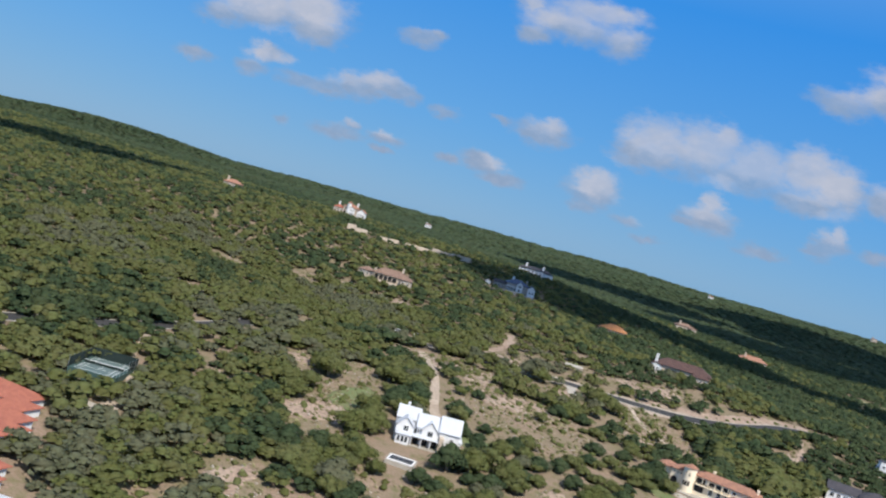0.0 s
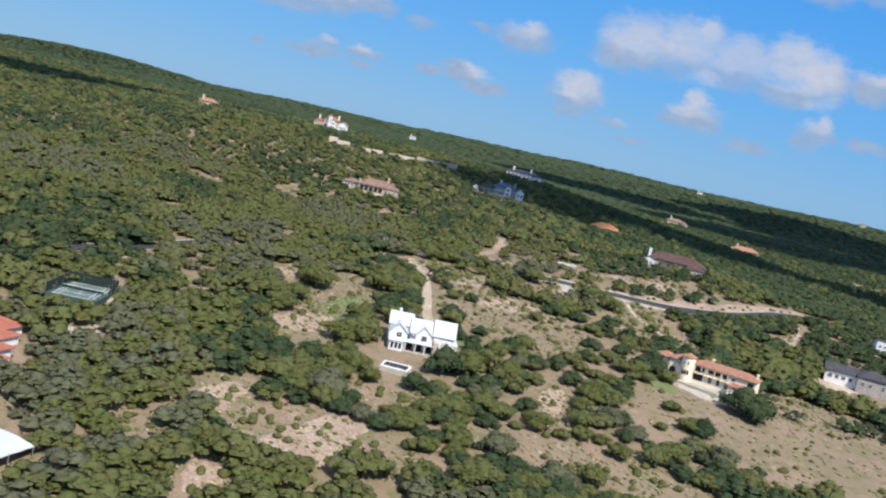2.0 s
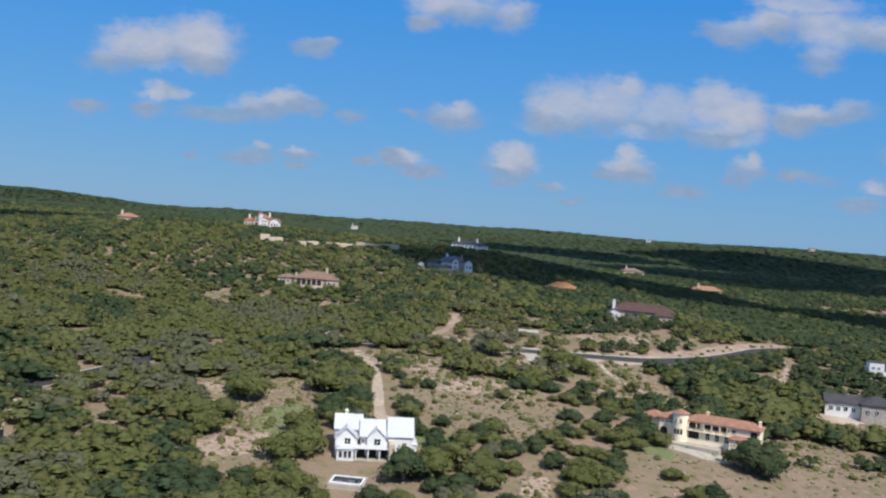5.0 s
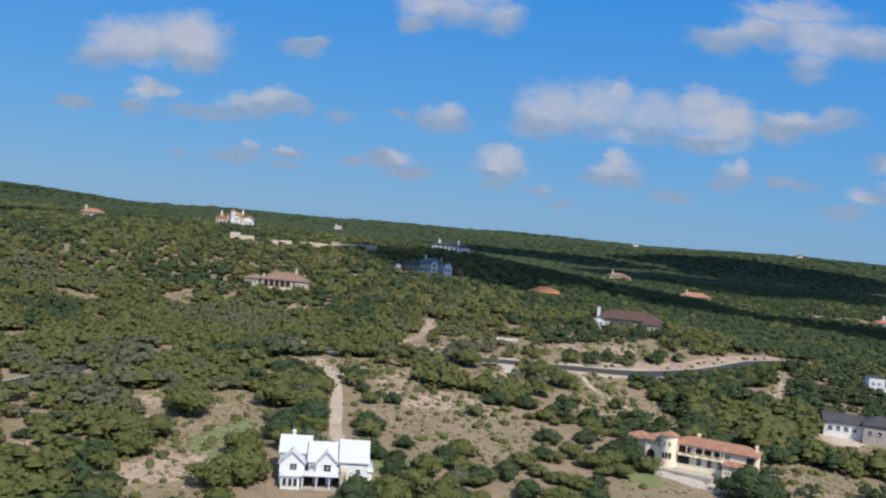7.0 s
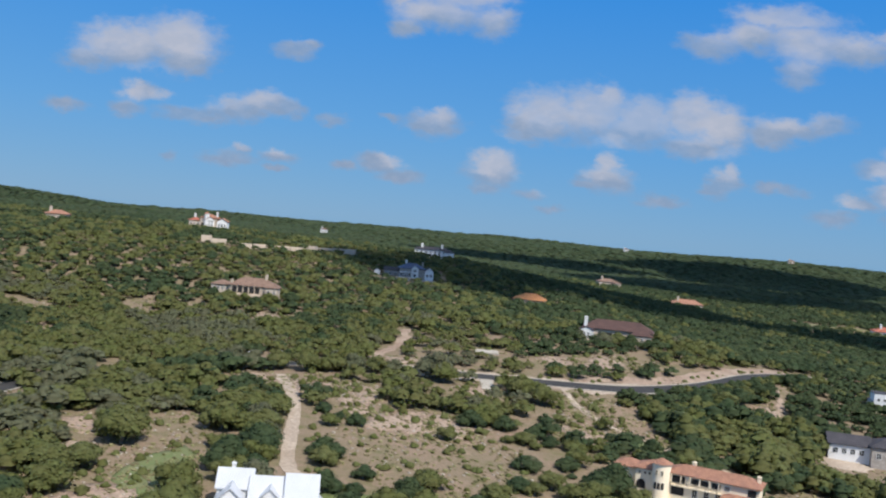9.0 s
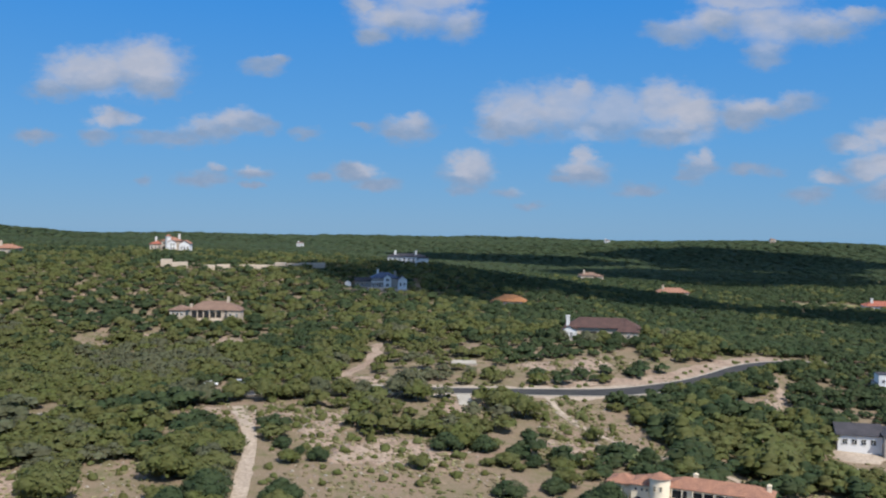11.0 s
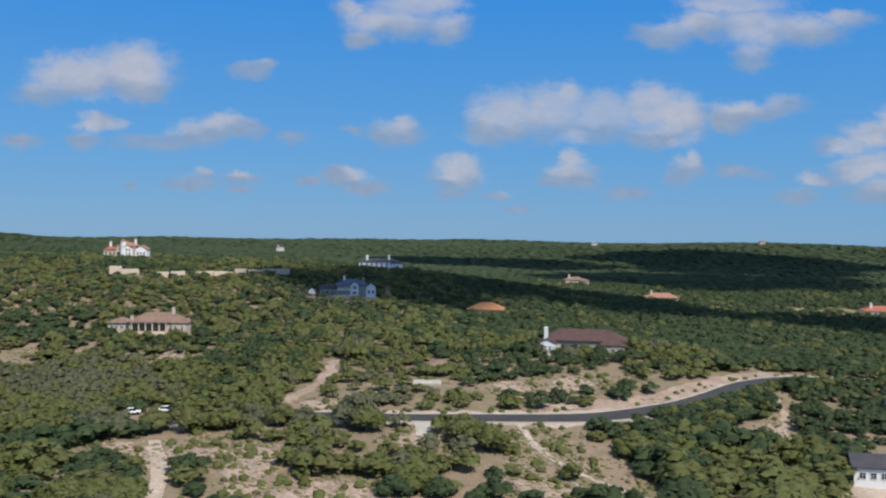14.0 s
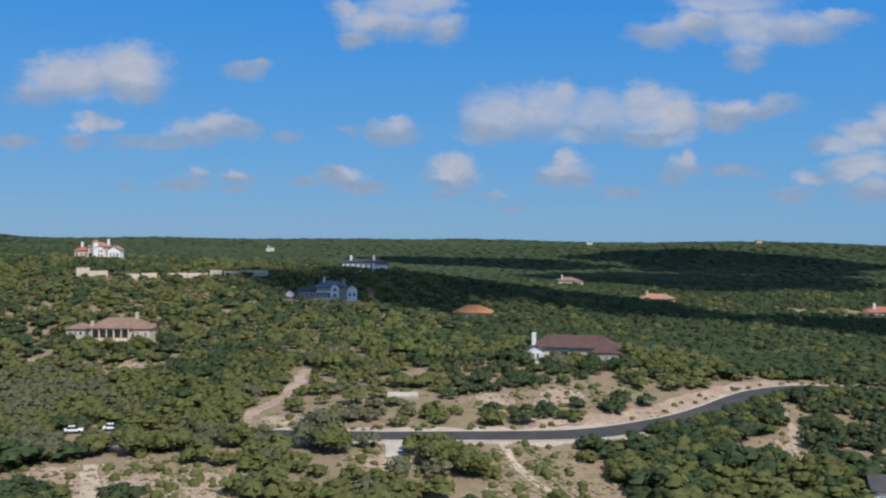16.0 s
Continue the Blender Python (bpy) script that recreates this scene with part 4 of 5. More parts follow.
walls(W, 3.4, 9.4, -4.6, 4.4, -3, 5.4, wm, "gable", 3.9)
roof(W, 3.4, 9.4, -4.6, 4.4, 5.4, 3.9, wr, "gable", .4)
walls(W, 9.4, 10.6, -3.0, 3.0, -3, 3.2, wm)
roof(W, 9.4, 10.6, -3.0, 3.0, 3.2, 1.3, wr, "hip", .3, .14)
walls(W, -1.9, 2.7, -5.0, -2, 3.0, 5.0, wm, "gable_y", 2.5)
roof(W, -1.9, 2.7, -5.0, .2, 5.0, 2.5, wr, "gable_y", .3, .16)
window(W, .6, -5.06, 3.3, 1.7, 1.7)
window(W, -3.0, -4.06, 3.4, .8, 1.2)
walls(W, -9.3, -5.2, -7.6, -5, -3, 2.7, wm)
roof(W, -9.3, -5.2, -7.6, -4.6, 2.7, .7, wr, "hip", .35, .14)
roof(W, -5.0, 4.0, -7.0, -3.6, 2.75, .5, wr, "hip", .25, .14)
for cx in (-4.6, -1.6, 1.2, 3.6):
    column(W, cx, -6.8, -.2, 2.75, .16, wm)
box("porch_floor", -5.2, 4.1, -7.2, -4.0, -3, .0, M["kerb"], W)
for wx in (-8.4, -7.2, -6.1):
    window(W, wx, -7.66, .5, .95, 1.9, bars=0)
window(W, -6.8, -5.06, 3.3, 1.6, 1.6)
window(W, -10.06, .6, 3.2, 1.3, 1.7, face="left")
window(W, -10.06, 3.4, 3.2, 1.3, 1.7, face="left")
window(W, -10.06, 2.0, .4, 1.4, 2.0, face="left")
for wx in (-3.2, -.4, 2.6):
    opening(W, wx, -4.06, .05, 1.7, 2.2)
box("chimney_breast", 3.5, 4.9, -7.4, -4.65, -3, 4.3, M["cream_pale"], W, "weathered stone chimney breast", bevel=.06)
window(W, 7.0, -4.66, .8, 1.6, 1.3)
window(W, 7.4, -4.66, 3.0, 1.1, 1.2)
chimney(W, -7.4, 3.0, 8.0, 9.9, .7, wm)
tagged(box("pool_terrace", -62.6, -54.2, 64.0, 71.5, -9, -1.6, M["kerb"], None, bevel=.08), "pale concrete pool terrace with a low wall", "terrace", kind="structure")
pool = new("swimming_pool")
pool.matrix_world = pose(-58.4, 67.6, -1.59, 0, 0, -3) @ Matrix.Diagonal((.66, 1, 1, 1))
tagged(pool, "dark rectangular swimming pool with a white rim", "swimming pool")
bm = bmesh.new()
for q in ((-5.6, 5.6, -2.8, -2.3), (-5.6, 5.6, 2.3, 2.8), (-5.6, -5.1, -2.3, 2.3), (5.1, 5.6, -2.3, 2.3)):
    box_bm(bm, *q, -.02, .16)
part("rim", bm, M["white"], pool)
box("water", -5.1, 5.1, -2.3, 2.3, -.02, .05, M["water"], pool)

# ---- the cream villa with a round tower ----
Y = place("villa", 37, 134, 0.4, -25, "cream stucco two-storey villa with terracotta roofs and a round tower", HOUSES)
Y.scale = (.85, .85, .87)
cm, tc = M["cream"], M["terracotta"]
walls(Y, -5, 20, -4, 4, -4, 5.9, cm)
roof(Y, -5, 20, -4, 4, 5.9, 2.0, tc, "hip", .7)
walls(Y, -14, -6, -4.2, 3.6, -4, 5.6, cm)
roof(Y, -14, -5.5, -4.2, 3.6, 5.6, 1.9, tc, "hip", .7)
walls(Y, -20.5, -14, -3, 4, -4, 5.0, cm)
roof(Y, -20.5, -13.6, -3, 4, 5.0, 1.7, tc, "hip", .6)
bm = bmesh.new()
bmesh.ops.create_cone(bm, cap_ends=True, segments=28, radius1=2.6, radius2=2.6, depth=12.2, matrix=Matrix.Translation((-6.6, -4.2, 2.1)))
bmesh.ops.create_cone(bm, cap_ends=True, segments=28, radius1=2.75, radius2=2.75, depth=.35, matrix=Matrix.Translation((-6.6, -4.2, 8.0)))
part("tower", bm, cm, Y, "round cream tower")
bm = bmesh.new()
bmesh.ops.create_cone(bm, cap_ends=True, segments=28, radius1=3.1, radius2=.05, depth=1.4, matrix=Matrix.Translation((-6.6, -4.2, 8.9)))
part("roof", bm, tc, Y, "conical terracotta tower roof")
for k, a in enumerate((-18, 16)):
    window(Y, -6.6 + 2.62 * math.sin(radians(a)), -4.2 - 2.62 * math.cos(radians(a)), 5.0, .8, 1.5, "cream", bars=1).matrix_local = pose(-6.6 + 2.62 * math.sin(radians(a)), -4.2 - 2.62 * math.cos(radians(a)), 5.0, 0, 0, a)
for k, a in enumerate((-24, 0, 24)):
    o = opening(Y, 0, 0, 0, .85, 1.9, arch=True)
    o.matrix_local = pose(-6.6 + 2.56 * math.sin(radians(a)), -4.2 - 2.56 * math.cos(radians(a)), 1.2, 0, 0, a)
opening(Y, -1.8, -4.06, 3.5, 3.8, 1.9)
opening(Y, -1.8, -4.06, .1, 3.6, 2.7)
for wx in (2.6, 5.6, 8.6):
    opening(Y, wx, -4.06, 3.9, 2.4, 1.45)
for wx in (3.0, 6.2, 9.4):
    window(Y, wx, -4.06, .2, 1.5, 2.4, "white", bars=1, name="french_door")
window(Y, 11.6, -4.06, 3.9, 1.6, 1.3, "white", bars=2)
opening(Y, 18.2, -4.06, 3.6, 2.2, 1.8)
walls(Y, 10.8, 19.4, -7.2, -4, -4, 2.5, cm)
roof(Y, 10.8, 19.4, -7.2, -3.8, 2.5, 1.1, tc, "hip", .5)
for wx in (-12.8, -11.2, -9.9):
    window(Y, wx, -4.26, 4.1, .7, .8, "cream", bars=0)
opening(Y, -12.2, -4.26, 0, 2.6, 2.6, arch=True)
for k in range(6):
    column(Y, -3.6 + k * 2.6, -4.6, 2.9, 5.7, .14, cm)
box("balcony", -3.9, 10.0, -5.1, -4.0, 2.7, 2.95, cm, Y, bevel=.03)
bm = bmesh.new()
box_bm(bm, -3.9, 10.0, -5.08, -4.98, 3.75, 3.85)
for k in range(40):
    box_bm(bm, -3.9 + k * .35, -3.84 + k * .35, -5.06, -5.0, 2.95, 3.75)
part("railing", bm, M["dark"], Y, "thin dark balcony railing")
chimney(Y, 1.4, 1.0, 6.2, 8.6, 1.0, cm)
chimney(Y, 19.2, .8, 5.8, 8.1, .9, cm)
tagged(box("terrace", -9, 7, -8.0, -3.0, -6, -.4, M["kerb"], None, bevel=.06), "pale stone terrace in front of the cream villa", "terrace", kind="structure").matrix_world = pose(37, 134, -.4, 0, 0, -25)
low = tagged(box("garden_wall", -13, 8, -12.4, -12.0, -5, -1.7, M["cream_pale"], None, bevel=.05), "low pale stone garden wall below the terrace", "garden wall", kind="structure")
low.matrix_world = pose(37, 134, -.4, 0, 0, -25)

# ---- the long grey stone house ----
G = place("house", 117, 199, -1.0, -12, "long grey stone bungalow with a charcoal shingle roof", HOUSES)
sg, gr = M["stone_grey"], M["grey_roof"]
for x0, x1, y0, y1, hh, kind in ((-20, -8, -3, 6, 3.6, "gable"), (-8, 4, -5.5, 5, 4.4, "hip"), (4, 22, -4, 6, 4.2, "gable")):
    walls(G, x0, x1, y0, y1, -4, hh, M["white"] if x0 == -20 else sg, "gable" if kind == "gable" else None, 2.6)
    roof(G, x0, x1, y0, y1, hh, 2.6, gr, kind, .6)
for wx in (-18, -15.5, -13, -10.4):
    window(G, wx, -3.06, .9, 1.5, 1.7)
for wx in (-6, -3, 1.5):
    window(G, wx, -5.56, 1.0, 1.5, 1.8)
for wx in (6.5, 10, 13.5, 17):
    window(G, wx, -4.06, .9, 1.8, 2.0)
chimney(G, 4.5, 1, 4, 8, 1.3, sg)
T = place("house", 141, 262, 2.8, -10, "square white stucco tower house with small windows", HOUSES)
walls(T, -5, 8, -5, 6, -4, 5.0, M["white"])
roof(T, -5, 8, -5, 6, 5.0, 0, M["grey_roof"], "flat", .15)
walls(T, -5, 1, -5.2, 1, -4, 8.4, M["white"])
roof(T, -5, 1, -5.2, 1, 8.4, 0, M["grey_roof"], "flat", .12)
for wx in (-3.4, -1.2):
    window(T, wx, -5.26, 5.6, 1.1, 1.1)
window(T, 4.5, -5.06, 1.5, 1.6, 1.5)

# ---- the brown-roofed and tan-roofed houses above the road ----
B = place("house", 44.8, 306, 17.3, -10, "long house with a dark brown roof and white stone walls", HOUSES)
walls(B, -14, 15, -5, 6, -4, 4.6, M["cream_pale"])
roof(B, -14, 15, -5, 6, 4.4, 3.6, M["brown_roof"], "hip", .8)
walls(B, -15.5, -9.5, -8, -4.5, -4, 3.6, M["white"], "gable_y", 1.6)
roof(B, -15.5, -9.5, -8, -3, 3.6, 1.6, M["brown_roof"], "gable_y", .4)
walls(B, 6, 15, -7.2, -5, -4, 3.2, M["cream_pale"])
roof(B, 6, 15, -7.2, -4.4, 3.2, 1.2, M["brown_roof"], "hip", .5)
chimney(B, -13.2, -4.5, 2, 8.8, 1.35, M["white"])
for wx in (-13.2, -11.6):
    window(B, wx, -8.06, .8, 1.0, 1.9)
for wx in (-6.5, -3, .5):
    opening(B, wx, -5.06, .4, 2.4, 2.6)
for wx in (8, 11, 13.4):
    window(B, wx, -7.26, .8, 1.2, 1.6)
box("terrace", -16, -8, -10, -8, -5, -.2, M["cream_pale"], B, bevel=.05)

N = place("house", -129, 352, 18.8, 2, "long tan stone house with a brown tile hip roof and chimneys", HOUSES)
cp = M["cream_pale"]
walls(N, -8, 14, -5, 6, -4, 3.7, cp)
roof(N, -8, 14, -5, 6, 3.7, 3.6, M["tan_roof"], "hip", .8)
walls(N, -17, -8, -4, 4, -4, 3.3, cp)
roof(N, -17, -8, -4, 4, 3.3, 2.0, M["tan_roof"], "hip", .6)
walls(N, 10, 16, -7, 0, -4, 3.6, cp)
roof(N, 10, 16, -7, 0, 3.6, 1.8, M["tan_roof"], "hip", .5)
chimney(N, -7.0, -3.8, 2, 6.0, 1.2, cp)
chimney(N, 9, 0, 5, 9.3, 1.2, cp)
for wx in (-5.4, -2.6, .2, 3.0, 5.8):
    opening(N, wx, -5.06, .2, 2.2, 2.8)
for k in range(6):
    column(N, -6.8 + k * 2.8, -5.6, -.4, 3.6, .2, cp)
for wx in (-15.4, -13.4, -11.4):
    window(N, wx, -4.06, .8, 1.2, 1.6)
for wx in (11.5, 14.3):
    window(N, wx, -7.06, .8, 1.2, 1.7)
box("terrace", -5, 8, -8, -5, -4, -.4, M["cream_pale"], N, bevel=.05)

# ---- houses far off ----
def far_house(x, y, z, turn, w, d, hh, rh, wall, roofing, label, wing=0.0, stacks=1, kind="hip"):
    F = place("house", x, y, z, turn, label, HOUSES)
    walls(F, -w / 2, w / 2, -d / 2, d / 2, -4, hh, M[wall])
    roof(F, -w / 2, w / 2, -d / 2, d / 2, hh, rh, M[roofing], kind, .7)
    if wing:
        walls(F, w / 2 - wing, w / 2 + 2, -d / 2 - 5, -d / 2 + 1, -4, hh * .85, M[wall])
        roof(F, w / 2 - wing, w / 2 + 2, -d / 2 - 5, -d / 2 + 1, hh * .85, rh * .7, M[roofing], "hip", .6)
    n = max(3, int(w / 3.2))
    for k in range(n):
        wx = -w / 2 + (k + .5) * w / n
        if not wing or wx < w / 2 - wing - .8:
            window(F, wx, -d / 2 - .06, .8, 1.6, 1.9)
        if hh > 5:
            window(F, wx, -d / 2 - .06, hh - 2.3, 1.4, 1.5)
    if wing:
        window(F, w / 2 - wing / 2 + 1, -d / 2 - 5.06, .8, 1.8, 1.8)
    for k in range(stacks):
        chimney(F, (-.3 + .55 * k) * w, -d * .2, hh, hh + rh + 2.0, 1.5, M[wall])
    return F


far_house(15.5, 446, 17.6, -12, 18, 12, 3.4, 3.4, "cream_pale", "orange_tile", "house with an orange tiled hip roof among trees", stacks=0)
L = place("house", -57.5, 452, 27.4, 8, "white-columned stone house with blue-grey metal roofs on a terrace", HOUSES)
walls(L, -6, 9, -4, 6, -4, 5.2, M["stone_grey"])
roof(L, -6, 9, -4, 6, 5.2, 3.0, M["blue_roof"], "hip", .7)
walls(L, 9, 14, -6, 2, -4, 4.4, M["white"], "gable_y", 2.2)
roof(L, 9, 14, -6, 2, 4.4, 2.2, M["grey_roof"], "gable_y", .5)
walls(L, -15, -6, -2, 5, -4, 3.2, M["stone_grey"], "gable", 2.0)
roof(L, -15, -6, -2, 5, 3.2, 2.0, M["grey_roof"], "gable", .5)
walls(L, 1, 5, -5.5, -3, -4, 5.6, M["white"], "gable_y", 1.6)
roof(L, 1, 5, -5.5, -1, 5.6, 1.6, M["blue_roof"], "gable_y", .4)
roof(L, -6, 1, -6.4, -4, 3.1, .4, M["white"], "flat", .2, .25)
for k in range(6):
    column(L, -5.8 + k * 1.3, -6.2, .2, 3.1, .17, M["white"])
    if k < 5:
        window(L, -5.1 + k * 1.3, -4.06, .5, .9, 2.1, bars=0)
for wx in (-13.6, -11.4, -8.6):
    window(L, wx, -2.06, .6, 1.3, 1.7)
for wx in (10.4, 12.6):
    window(L, wx, -6.06, 1.0, 1.2, 1.8)
    window(L, 3.0, -5.56, 3.4 if wx > 11 else .6, 1.8, 1.6)
chimney(L, -2.2, 1.0, 5.6, 9.6, 1.2, M["white"])
chimney(L, 7.6, 0, 6, 9.0, 1.1, M["stone_grey"])
for x0, x1, z1 in ((-20, -8, -.6), (-8, 5, .1), (5, 15, -.9)):
    box("terrace", x0, x1 - .05, -10.5, -6.5, -7, z1, M["cream_pale"] if x0 == -8 else M["stone_grey"], L, bevel=.08)
walls(L, -21, -17.5, -3, 1, -4, 2.6, M["white"], "gable_y", 1.2)
roof(L, -21, -17.5, -3, 1, 2.6, 1.2, M["grey_roof"], "gable_y", .3)
far_house(-50, 566, 36.3, 4, 26, 9, 5.2, 2.0, "white", "grey_roof", "white house with tall windows and a dark roof", 5, 2)
H = place("house", -209, 548, 44.4, 6, "large cream mansion with terracotta roofs on the ridge", HOUSES)
walls(H, -6, 6, -5, 5, -5, 6.4, M["cream_pale"])
roof(H, -6, 6, -5, 5, 6.4, 2.6, M["terracotta"], "hip", .6)
walls(H, 6, 13, -6.5, 3, -5, 4.4, M["white"], "gable_y", 2.4)
roof(H, 6, 13, -6.5, 3, 4.4, 2.4, M["terracotta"], "gable_y", .5)
walls(H, -14, -6, -4, 4, -5, 4.0, M["cream_pale"])
roof(H, -14, -6, -4, 4, 4.0, 2.2, M["red_tile"], "hip", .6)
walls(H, -1.5, 4.0, -7.0, -4.5, -5, 5.4, M["white"], "gable_y", 1.8)
roof(H, -1.5, 4.0, -7.0, -2, 5.4, 1.8, M["terracotta"], "gable_y", .4)
bm = bmesh.new()
bmesh.ops.create_cone(bm, cap_ends=True, segments=20, radius1=1.8, radius2=1.8, depth=14.5, matrix=Matrix.Translation((-1.5, -5.2, 2.2)))
part("tower", bm, M["white"], H, "round white stair tower")
bm = bmesh.new()
bmesh.ops.create_cone(bm, cap_ends=True, segments=20, radius1=2.2, radius2=.05, depth=1.5, matrix=Matrix.Translation((-1.5, -5.2, 10.2)))
part("roof", bm, M["terracotta"], H)
for wx in (-12.5, -10, -7.6):
    window(H, wx, -4.06, .8, 1.2, 2.0)
for wx in (7.6, 9.6, 11.6):
    window(H, wx, -6.56, .6, 1.2, 2.2)
for wx in (.9, 2.6):
    window(H, wx, -7.06, 3.2, 1.1, 1.6)
    window(H, wx, -7.06, .2, 1.1, 2.2)
opening(H, -4.2, -5.06, .1, 2.4, 2.8, arch=True)
window(H, -4.2, -5.06, 3.8, 1.6, 1.6)
chimney(H, -10.6, 0, 4, 8.8, 1.2, M["white"])
chimney(H, 4.6, 1, 6.6, 10.6, 1.2, M["white"])
box("terrace", -15, 14, -10, -7.1, -7, -.5, M["cream_pale"], H, bevel=.08)
far_house(103, 742, 17.0, 8, 17, 9, 4.6, 2.6, "cream_pale", "tan_roof", "far pale house with a brown roof in the valley", 5, 1)
far_house(152, 637, 10.2, -4, 24, 12, 4.4, 3.2, "cream_pale", "terracotta", "far house with a low terracotta roof", 0, 1)
far_house(302, 612, 3.0, -10, 26, 12, 5.0, 3.4, "white", "red_tile", "far house with a bright red tiled roof", 7, 1)
far_house(-288, 482, 42.0, 10, 13, 9, 4.0, 2.4, "cream_pale", "terracotta", "far cream house with a terracotta roof on the ridge", 0, 1)

for fx, fy, words in ((-300, 1560, "tiny far white house on the wooded skyline"), (318, 1950, "tiny far pale house on the wooded plain"), (668, 1900, "far pale stone house on the wooded ridge")):
    far_house(fx, fy, float(height(fx, fy)) + 5.0, 0, 12, 8, 5.0, 2.0, "white" if fx < 600 else "cream_pale", "tan_roof", words)

# ---- the red-roofed compound and the tennis court ----
for x, y, z, w, d, hh, words in ((-152, 22, -4.8, 18, 9, 3.2, "white stucco house with red tiled roofs beside the court"), (-145, 9, -7.2, 15, 9, 4.4, "white stucco house with a red tiled hip roof"), (-137, -10, -10.2, 14, 9, 3.4, "low white house with a red tiled roof")):
    R = place("house", x, y, z, -12, words, HOUSES)
    walls(R, -w / 2, w / 2, -d / 2, d / 2, -5, hh, M["white"])
    roof(R, -w / 2, w / 2, -d / 2, d / 2, hh, 2.2, M["red_tile"], "hip", .7)
    walls(R, w / 2 - 5, w / 2 + 3, -d / 2 - 3.5, d / 2 - 4, -5, hh - .9, M["white"])
    roof(R, w / 2 - 5, w / 2 + 3, -d / 2 - 3.5, d / 2 - 4, hh - .9, 1.6, M["red_tile"], "hip", .6)
    for k in range(3):
        window(R, -w / 2 + 2.2 + k * 3.2, -d / 2 - .06, .7, 1.3, 1.6)
    window(R, w / 2 + 3.06, -d / 2 - 1.0, .6, 1.2, 1.5, face="right")
    opening(R, w / 2 - 1, -d / 2 - 3.56, 0, 2.2, 2.3)
C = place("canopy", -120, -22, -13.5, -14, "white fabric canopy roof on steel posts")
bm = bmesh.new()
nseg = 10
top = [[bm.verts.new((-7 + 14 * i / nseg, y, 4.2 + .6 * math.sin(math.pi * i / nseg))) for i in range(nseg + 1)] for y in (-6, 6)]
low_v = [[bm.verts.new((v.co.x, v.co.y, v.co.z - .12)) for v in row] for row in top]
for i in range(nseg):
    bm.faces.new((top[0][i], top[0][i + 1], top[1][i + 1], top[1][i]))
    bm.faces.new((low_v[1][i], low_v[1][i + 1], low_v[0][i + 1], low_v[0][i]))
    for k in (0, 1):
        bm.faces.new((top[k][i], top[k][i + 1], low_v[k][i + 1], low_v[k][i]))
part("cover", bm, M["white_metal"], C)
for px in (-6.8, 6.8):
    for py in (-5.8, 0, 5.8):
        column(C, px, py, -4, 4.3, .12, M["steel"], "post")

K = new("tennis_court")
K.matrix_world = pose(-144.5, 55, 1.5, 0, 0, 8)
tagged(K, "small grey-green hard court with white lines and dark fence screens", "tennis court")
box("slab", -6.6, 6.6, -8.6, 8.6, -4, .05, M["court"], K)
box("playing_surface", -5.2, 5.2, -7.4, 7.4, .052, .062, M["court_in"], K)
bm = bmesh.new()
for a in (-5.2, -3.9, 3.9, 5.2):
    box_bm(bm, a - .07, a + .07, -7.4, 7.4, .064, .072)
for c in (-7.4, -3.6, 3.6, 7.4):
    box_bm(bm, -5.2, 5.2, c - .09, c + .09, .073, .08)
box_bm(bm, -.06, .06, -3.5, 3.5, .064, .072)
part("line_marking", bm, M["line"], K)
bm = bmesh.new()
box_bm(bm, -5.6, 5.6, -.03, .03, .12, .92)
net = part("net", bm, M["mesh"], K, "dark court net")
box("band", -5.6, 5.6, -.05, .05, .923, 1.0, M["line"], net, "white net band")
for x0, x1, y0, y1 in ((-6.5, 6.5, 8.5, 8.56), (-6.56, -6.5, -8.4, 8.4), (6.5, 6.56, 2, 8.4)):
    box("screen", x0, x1, y0, y1, .1, 2.8, M["mesh"], K, "dark green windscreen")
for k in range(7):
    for xx in (-6.7, 6.7):
        column(K, xx, -8.5 + k * 2.83, .0, 3.2, .05, M["steel"], "fence_post")
patch("paved_yard", -137, 33, 5, 3.5, 0, .12, M["kerb"], .2, 31, "pale paved yard beside the court")
patch("paved_yard", -131, 43, 3, 6, -20, .12, M["caliche"], .25, 32, "pale gravel yard beside the court")

# ---- the pale field, slab and parked cars ----
patch("lawn", 262, 628, 34, 9, 8, .6, M["tuft"], .25, 41, "pale dry field among the far woods")
patch("paved_yard", 99, 196, 10, 5, -12, .12, M["caliche"], .25, 42, "pale gravel yard beside the grey house")
patch("paved_yard", 36, 122.5, 10, 4, -25, .10, M["kerb"], .3, 43, "pale paving below the villa terrace")
slab = tagged(box("slab", -4.5, 4.5, -2.2, 2.2, -2, .9, M["kerb"], None, bevel=.1), "pale concrete slab on the slope above the road", "slab", kind="structure")
slab.matrix_world = pose(-11.5, 258, float(height(-11.5, 258)), 6, 0, 3)


